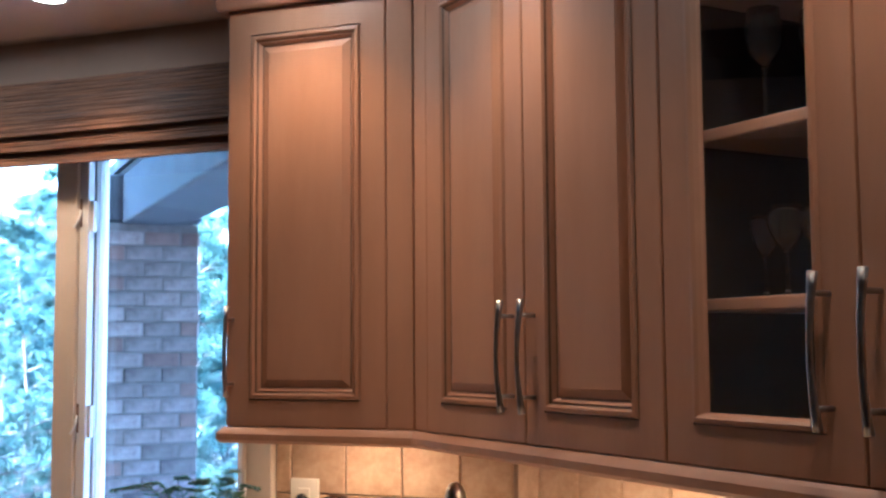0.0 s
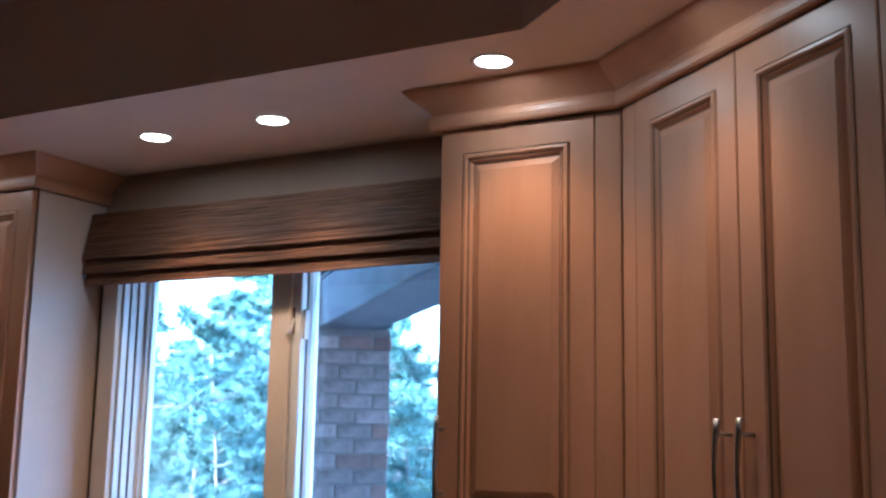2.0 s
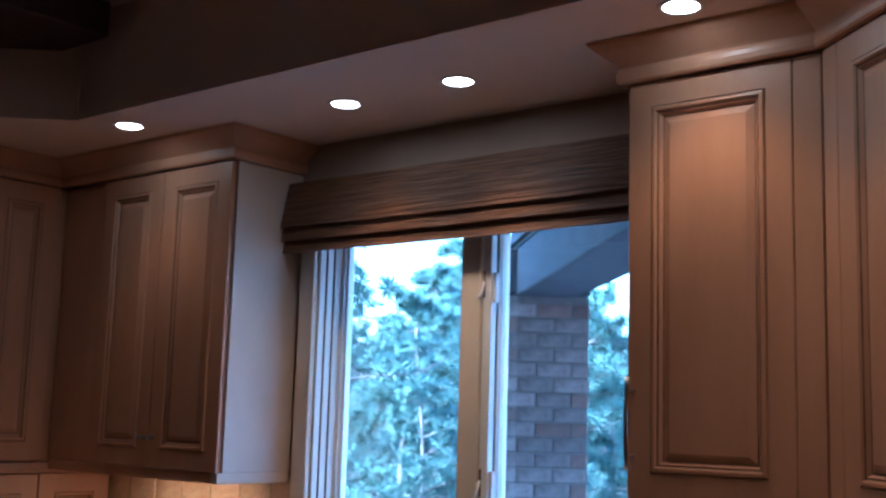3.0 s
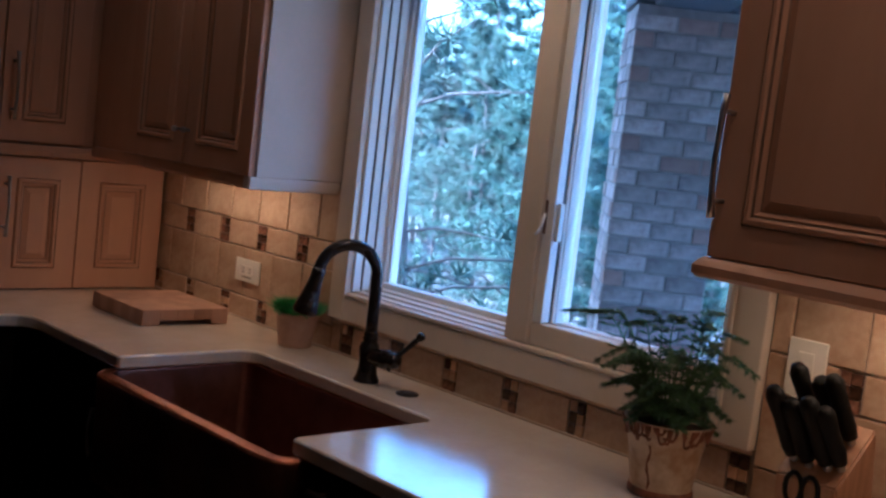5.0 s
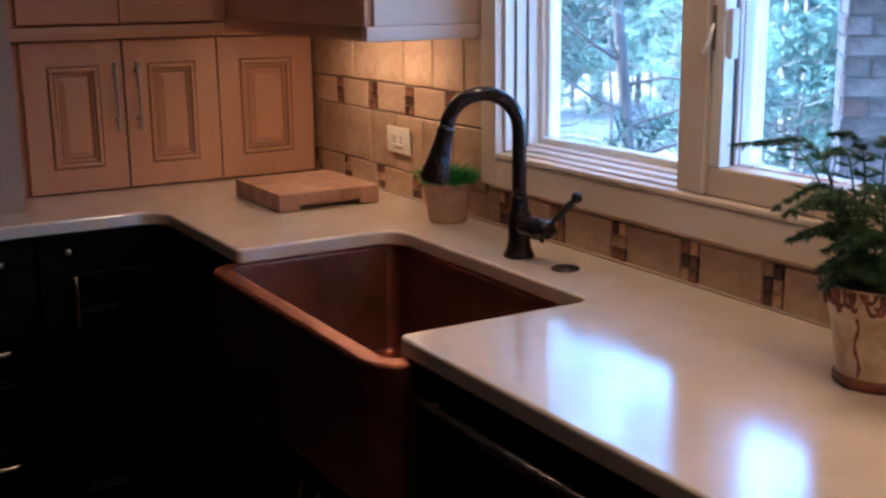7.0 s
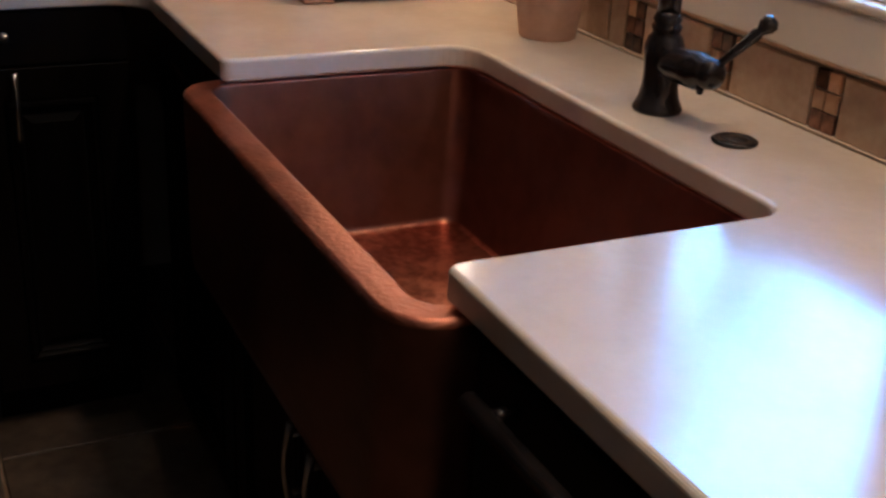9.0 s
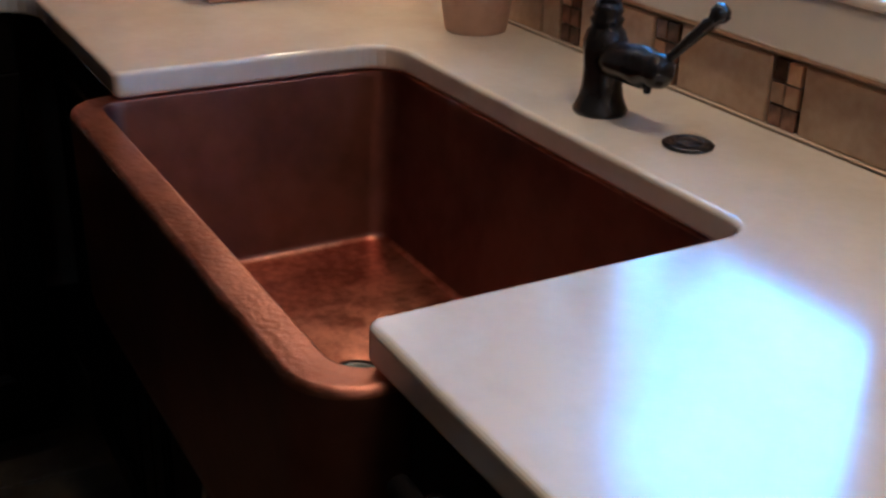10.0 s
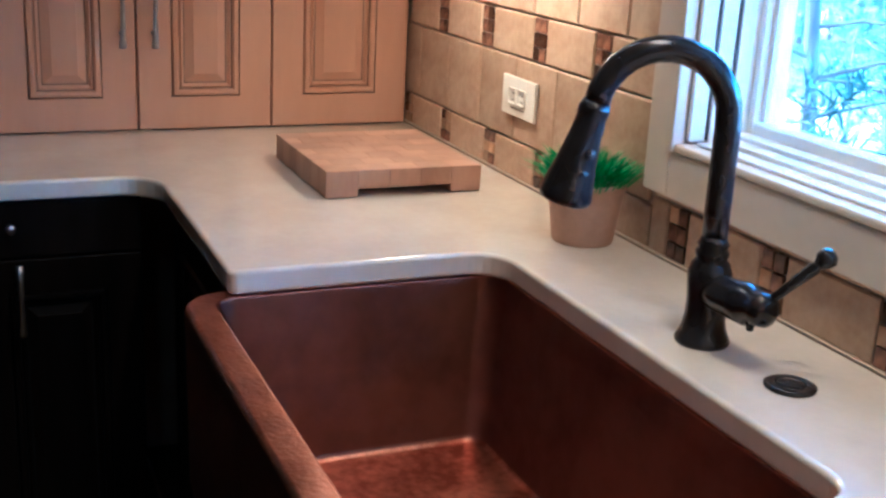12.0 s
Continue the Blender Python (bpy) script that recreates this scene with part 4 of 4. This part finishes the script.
# ---- glassware ----
def wine_glass(x, y, z, hgt, bowl, seed=0):
    t = thing("wine_glass", glass_cab.matrix_world @ Matrix.Translation((x, y, z)), "clear stemmed wine glass standing on the cabinet shelf", "wine glass", "glasses in the cabinet")
    part("foot", lathe([(0.032, 0.0), (0.031, 0.002), (0.006, 0.006), (0.0035, 0.012)], 20), M_GLASSWARE, t, smooth=True)
    part("stem", lathe([(0.0035, 0.0125), (0.0032, hgt * 0.45), (0.006, hgt * 0.5)], 12), M_GLASSWARE, t, smooth=True)
    b0 = hgt * 0.505
    part("bowl", lathe([(0.006, b0), (bowl * 0.8, b0 + 0.02), (bowl, b0 + 0.05), (bowl * 0.85, hgt), (bowl * 0.82, hgt), (bowl * 0.96, b0 + 0.05), (bowl * 0.76, b0 + 0.022), (0.004, b0 + 0.004)], 24), M_GLASSWARE, t, smooth=True)


def tumbler(x, y, z, r, hgt):
    t = thing("tumbler", glass_cab.matrix_world @ Matrix.Translation((x, y, z)), "clear glass tumbler standing on the cabinet shelf", "tumbler", "glasses in the cabinet")
    part("cup", lathe([(r * 0.85, 0.0), (r * 0.88, 0.003), (r, hgt), (r * 0.94, hgt), (r * 0.8, 0.010)], 24), M_GLASSWARE, t, smooth=True)


for x, y, sh, hg, bw in ((0.115, 0.10, 1, 0.19, 0.030), (0.205, 0.13, 1, 0.17, 0.036), (0.295, 0.11, 1, 0.19, 0.036), (0.15, 0.22, 1, 0.18, 0.034), (0.25, 0.23, 1, 0.18, 0.034), (0.085, 0.12, 0, 0.13, 0.026), (0.150, 0.10, 0, 0.14, 0.030), (0.225, 0.10, 0, 0.13, 0.036), (0.24, 0.21, 0, 0.20, 0.036), (0.305, 0.14, 0, 0.14, 0.034),
                         (0.11, 0.12, 2, 0.18, 0.034), (0.2, 0.14, 2, 0.18, 0.034), (0.29, 0.12, 2, 0.18, 0.034)):
    wine_glass(x, y, SHELVES[sh] + 0.0205, hg, bw)
for x, y in ((0.15, 0.14), (0.22, 0.12), (0.29, 0.15)):
    tumbler(x, y, 0.0185, 0.032, 0.055)

# ---- outside ----
GZ = -0.9
tagged(part("ground", box(-300, 300, 0.3, 500, GZ - 0.4, GZ, 0), M_GROUND), "brown needle litter with patches of old snow", "ground", kind="structure")
# Roof slab out of view, added to keep the sun off the brick column.
tagged(part("roof", box(-6, 7, BACK - 1, 1.35, 3.0, 3.2, 0.01), M_EAVE), "unseen roof slab added to shade the porch column", "roof", kind="structure")
column = thing("brick_column", pose(-0.86, 2.14, GZ, 0, 0, 45), "weathered grey-red brick porch column outside the window", "brick column")
CX0, CX1, CY0, CY1 = -0.22, 0.22, -0.22, 0.22
part("core", box(CX0 + 0.005, CX1 - 0.005, CY0 + 0.005, CY1 - 0.005, 0, 3.10, 0), M_MORTAR, column)
eave = thing("porch_eave", pose(-0.86, 2.14, 2.41, 0, 0, 45), "dark grey boarded porch roof resting on the column", "porch roof")
# Dark block stands in for the shaded brickwork at the column's top.
part("shaded_top", box(-0.226, 0.226, -0.226, 0.226, -0.20, 0.02, 0.01), M_EAVE, eave)
part("beam", box(-0.15, 0.15, -2.55, -0.2265, -0.215, 0.02, 0.01), M_EAVE, eave)
for k in range(15):
    part("ceiling_board", box(-0.15 + 0.17 * k, 0.015 + 0.17 * k, -2.55, 0.30, 0.0205, 0.045, 0.004, 1), M_EAVE, eave)
part("roof_deck", box(-0.17, 2.40, -2.57, 0.32, 0.0455, 0.10, 0.004), M_EAVE, eave)


def pine_meshes(seed, height, bare):
    """Trunk with limbs, and a ragged crown of needle tufts along the limbs."""
    rnd = random.Random(seed)
    trunk, crown = bmesh.new(), bmesh.new()
    pts, rad = [], []
    for k in range(12):
        t = k / 11
        pts.append((0.10 * math.sin(t * 5 + seed), 0.08 * math.sin(t * 4 + seed * 2), height * t))
        rad.append(0.0085 * height * (1 - 0.93 * t) + 0.006)
    tube(pts, rad, 9, trunk)
    z = 0.8
    while z < height * 0.98:
        t = z / height
        base = Vector((0.10 * math.sin(t * 5 + seed), 0.08 * math.sin(t * 4 + seed * 2), z))
        for _ in range(rnd.choice((2, 3, 4))):
            a = rnd.uniform(0, 6.283)
            ln = (0.30 * height * (1 - t) ** 0.7 + 0.15) * rnd.uniform(0.55, 1.1)
            rise = rnd.uniform(-0.05, 0.35)
            d = Vector((math.cos(a), math.sin(a), rise))
            p = [base + d * ln * u + Vector((0, 0, 0.10 * ln * math.sin(u * 4 + a) + 0.18 * ln * u * u)) + Vector((math.sin(a * 7 + u * 5), math.cos(a * 5 + u * 4), 0)) * 0.05 * ln * u for u in (0, 0.25, 0.5, 0.75, 1)]
            r0 = 0.006 + 0.007 * ln
            tube(p, [r0, r0 * 0.8, r0 * 0.6, r0 * 0.4, r0 * 0.2], 5, trunk, caps=False)
            green = z > bare * rnd.uniform(0.6, 1.2)
            for j in range(7):
                u = rnd.uniform(0.3, 1.0)
                k = min(3, int(u * 4))
                q = p[k].lerp(p[k + 1], u * 4 - k)
                tw = Vector((rnd.uniform(-1, 1), rnd.uniform(-1, 1), rnd.uniform(-0.2, 0.8))).normalized() * ln * rnd.uniform(0.12, 0.30)
                tube([q, q + tw * 0.5 + Vector((0, 0, -0.01)), q + tw], [r0 * 0.35, r0 * 0.25, r0 * 0.12], 3, trunk, caps=False)
                if not green and rnd.random() < 0.75:
                    continue
                for c in (q + tw, q + tw * 0.55):
                    for _ in range(32):
                        v = Vector((rnd.gauss(0, 1), rnd.gauss(0, 1), rnd.gauss(0.3, 1))).normalized() * rnd.uniform(0.07, 0.17)
                        w = v.orthogonal().normalized() * 0.006
                        s = c + v * rnd.uniform(0, 0.3) + tw * rnd.uniform(-0.3, 0.2)
                        crown.faces.new([crown.verts.new(x) for x in (s - w, s + w, s + v)])
        z += rnd.uniform(0.16, 0.34)
    return trunk, crown


def pine(x, y, seed, height, bare):
    t = thing("pine_tree", pose(x, y, GZ), "tall pine tree with bare lower limbs and blue-green needles", "tree", "pines outside the window")
    tr, cr = pine_meshes(seed, height, bare)
    part("trunk", tr, M_BARK, t, smooth=True)
    part("crown", cr, M_NEEDLE, t)
    return t


p1 = pine(-3.62, 3.05, 1, 5.4, 3.2)
p2 = pine(-7.6, 4.9, 2, 6.4, 1.2)
p3 = pine(-5.0, 9.0, 5, 5.2, 0.3)
rnd = random.Random(12)
spots = [(-2.75, 4.7), (-4.4, 5.4), (-3.5, 6.2), (-5.6, 7.2), (-1.7, 5.6), (-9.6, 5.6), (-6.3, 6.4), (-8.2, 7.6), (-7.4, 10.4), (-10.2, 11.2), (-5.7, 10.8), (-9.2, 12.8), (-12.2, 7.2), (-4.9, 9.6), (-8.4, 8.4), (-2.2, 9.0), (-11.5, 9.2), (-6.4, 13.0), (-1.0, 7.4), (-0.2, 11.5), (-14.5, 12.5), (-10.8, 14.5), (-3.4, 13.2), (0.9, 15), (-16, 9), (-7.8, 18), (-13, 18.5), (-2.2, 17), (-18, 15), (-19, 20), (-11, 23), (-5, 22), (-16, 25), (-23, 26), (-0.5, 22), (-27, 21), (-24, 15), (-19.5, 10.5)]
for i, (x, y) in enumerate(spots):
    src = (p3, p3, p3, p3, p3)[i] if i < 5 else (p2, p3, p2, p1)[i % 4]
    s = rnd.uniform(0.5, 0.72) if i >= 5 else rnd.uniform(0.55, 0.68)
    c = copy_thing(src, pose(x, y, GZ, 0, 0, rnd.uniform(0, 360)))
    c.scale = (s, s, s)

for x, y, k in ((-5.1, 6.1, 0.58), (-5.9, 7.4, 0.66), (-4.75, 6.9, 0.60), (-6.4, 8.7, 0.74), (-5.4, 9.4, 0.72), (-7.3, 9.2, 0.70)):
    c = copy_thing(p2, pose(x, y, GZ, 0, 0, 61 * y))
    c.scale = (k * 1.3, k * 1.3, k)

for i in range(58):
    a = radians(28 + 38 * ((i * 0.618) % 1))
    r = 17 + 19 * ((i * 0.381) % 1)
    c = copy_thing((p2, p3)[i % 2], pose(2.2 - r * math.sin(a), -2 + r * math.cos(a), GZ, 0, 0, 37 * i))
    k = rnd.uniform(0.62, 0.95) * (0.75 + r / 80)
    c.scale = (k * 1.35, k * 1.35, k * 0.92)

# ---- floor tiles, wall tiles, bricks ----
TILE_MESH = {}


def piece(name, sx, sy, sz, mat, parent, loc, bevel=0.0025, rot=0.0):
    key = (name, round(sx, 4), round(sy, 4), round(sz, 4), mat.name)
    if key not in TILE_MESH:
        me = bpy.data.meshes.new(name)
        bm = bmesh.new()
        add_box(bm, -sx / 2, sx / 2, -sy / 2, sy / 2, -sz / 2, sz / 2, bevel)
        bm.to_mesh(me)
        bm.free()
        me.materials.append(mat)
        TILE_MESH[key] = me
    ob = new(name, TILE_MESH[key])
    ob.parent = parent
    ob.location = loc
    ob.rotation_euler = (0, 0, rot)
    return ob


rnd = random.Random(7)
G = 0.004
ROWS = ((0.9205, 0.990, True), (0.990, 1.145, False), (1.145, 1.226, True), (1.226, 1.3830, False), (0.9205, 1.006, True))


def tile_run(parent, to_local, u0, u1, row, top, rot, mosaic_at, skip=(), zmax=None):
    """One course of backsplash along a wall between u0 and u1."""
    z0, z1, mixed = ROWS[row]
    if zmax:
        z1 = min(z1, zmax)
    zc, h = (z0 + z1) / 2, z1 - z0 - G
    cuts = []
    if mixed:
        w, per = 0.050, 0.2165
        k = math.floor((u0 - mosaic_at) / per)
        u = mosaic_at + k * per
        while u < u1:
            cuts += [(u, u + w, True), (u + w, u + per, False)]
            u += per
    else:
        w = 0.156
        k = math.floor((u0 - mosaic_at) / w)
        u = mosaic_at + k * w
        while u < u1:
            cuts.append((u, u + w, False))
            u += w
    for a, b, chips in cuts:
        a, b = max(a, u0), min(b, u1)
        if b - a < 0.012:
            continue
        if chips:
            nz = 3
            for i in range(2):
                for j in range(nz):
                    cw, ch = (b - a - G) / 2, h / nz
                    m = M_CHIP2 if (rnd.random() < (0.34 if row in (0, 4) else 0.12)) else M_CHIP
                    piece("mosaic_chip", cw - 0.002, 0.008, ch - 0.002, m, parent, to_local(a + G / 2 + cw * (i + 0.5), rnd.uniform(0.0045, 0.0055), z0 + G / 2 + ch * (j + 0.5)), 0.001, rot)
        else:
            piece("tile", b - a - G, 0.0085, h, M_TILE, parent, to_local((a + b) / 2, rnd.uniform(0.0042, 0.0060), zc), 0.0025, rot)


def on_window_wall(u, y, z):
    return (u, y, z)


def on_angled_wall(u, y, z):
    v = WALLK + ALONG * u + INTO * y
    return (v.x, v.y, z)


for a, b, r in ((-1.385, -0.354, 0), (-0.354, 1.049, 4), (1.049, 1.700, 0)):
    tile_run(wall_window, on_window_wall, a, b, r, 0, 0, -1.172)
tagged(part("trim_caulk", box(-1.385, 1.70, -0.0028, 0.0095, CZ + 0.0003, max(ROWS[0][0] + G / 2, CZ + 0.003), 0.0008, 1), M_CAULK), "tan caulk joint between worktop and backsplash", "trim", kind="structure")
for a, b in ((-1.385, -0.354), (1.049, 1.700)):
    for r, off in ((1, -1.30), (2, -1.209 if a < 0 else 1.203), (3, -1.245)):
        tile_run(wall_window, on_window_wall, a, b, r, 0, 0, off)
piece("tile", 1.39, 0.008, 0.0115, M_TILE, wall_window, (0.347, 0.0052, 1.0135))
for r, off in ((0, 0.05), (1, 0.01), (2, 0.09), (3, -0.06)):
    tile_run(wall_angled, on_angled_wall, 0.004, 1.80, r, 0, radians(-40), off)

for i in range(15):
    for j in range(12):
        x, y = LEFT + 0.2 + 0.42 * i, -0.35 - 0.42 * j
        if x < RIGHT_END.x and y > BACK + 0.1:
            piece("floor_tile", 0.412, 0.412, 0.012, M_FLOOR, floor, (x, y, -0.004 + rnd.uniform(-0.001, 0.001)))

# running-bond bricks on the column's four faces
BL, BH = 0.176, 0.0725
for c in range(46):
    z = 0.02 + BH * (c + 0.5)
    if z > 3.04:
        break
    n = 0
    for side in range(4):
        a = radians(90 * side)
        half = (c + side) % 2
        lens = (BL, BL, 0.088) if half else (0.088, BL, BL)
        u = -0.22
        for ln in lens:
            if ln > 0:
                uc = u + ln / 2
                off = 0.22 - 0.018 + rnd.uniform(-0.003, 0.003)
                x, y = uc * math.cos(a) + off * math.sin(a), uc * math.sin(a) - off * math.cos(a)
                if side in (0, 1, 3):
                    m = M_REDBRICK if rnd.random() < (0.5 if ln < 0.1 else 0.08) else M_BRICK
                    piece("brick", ln - 0.009, 0.036, BH - 0.009, m, column, (x, y, z), 0.003, a)
            u += ln
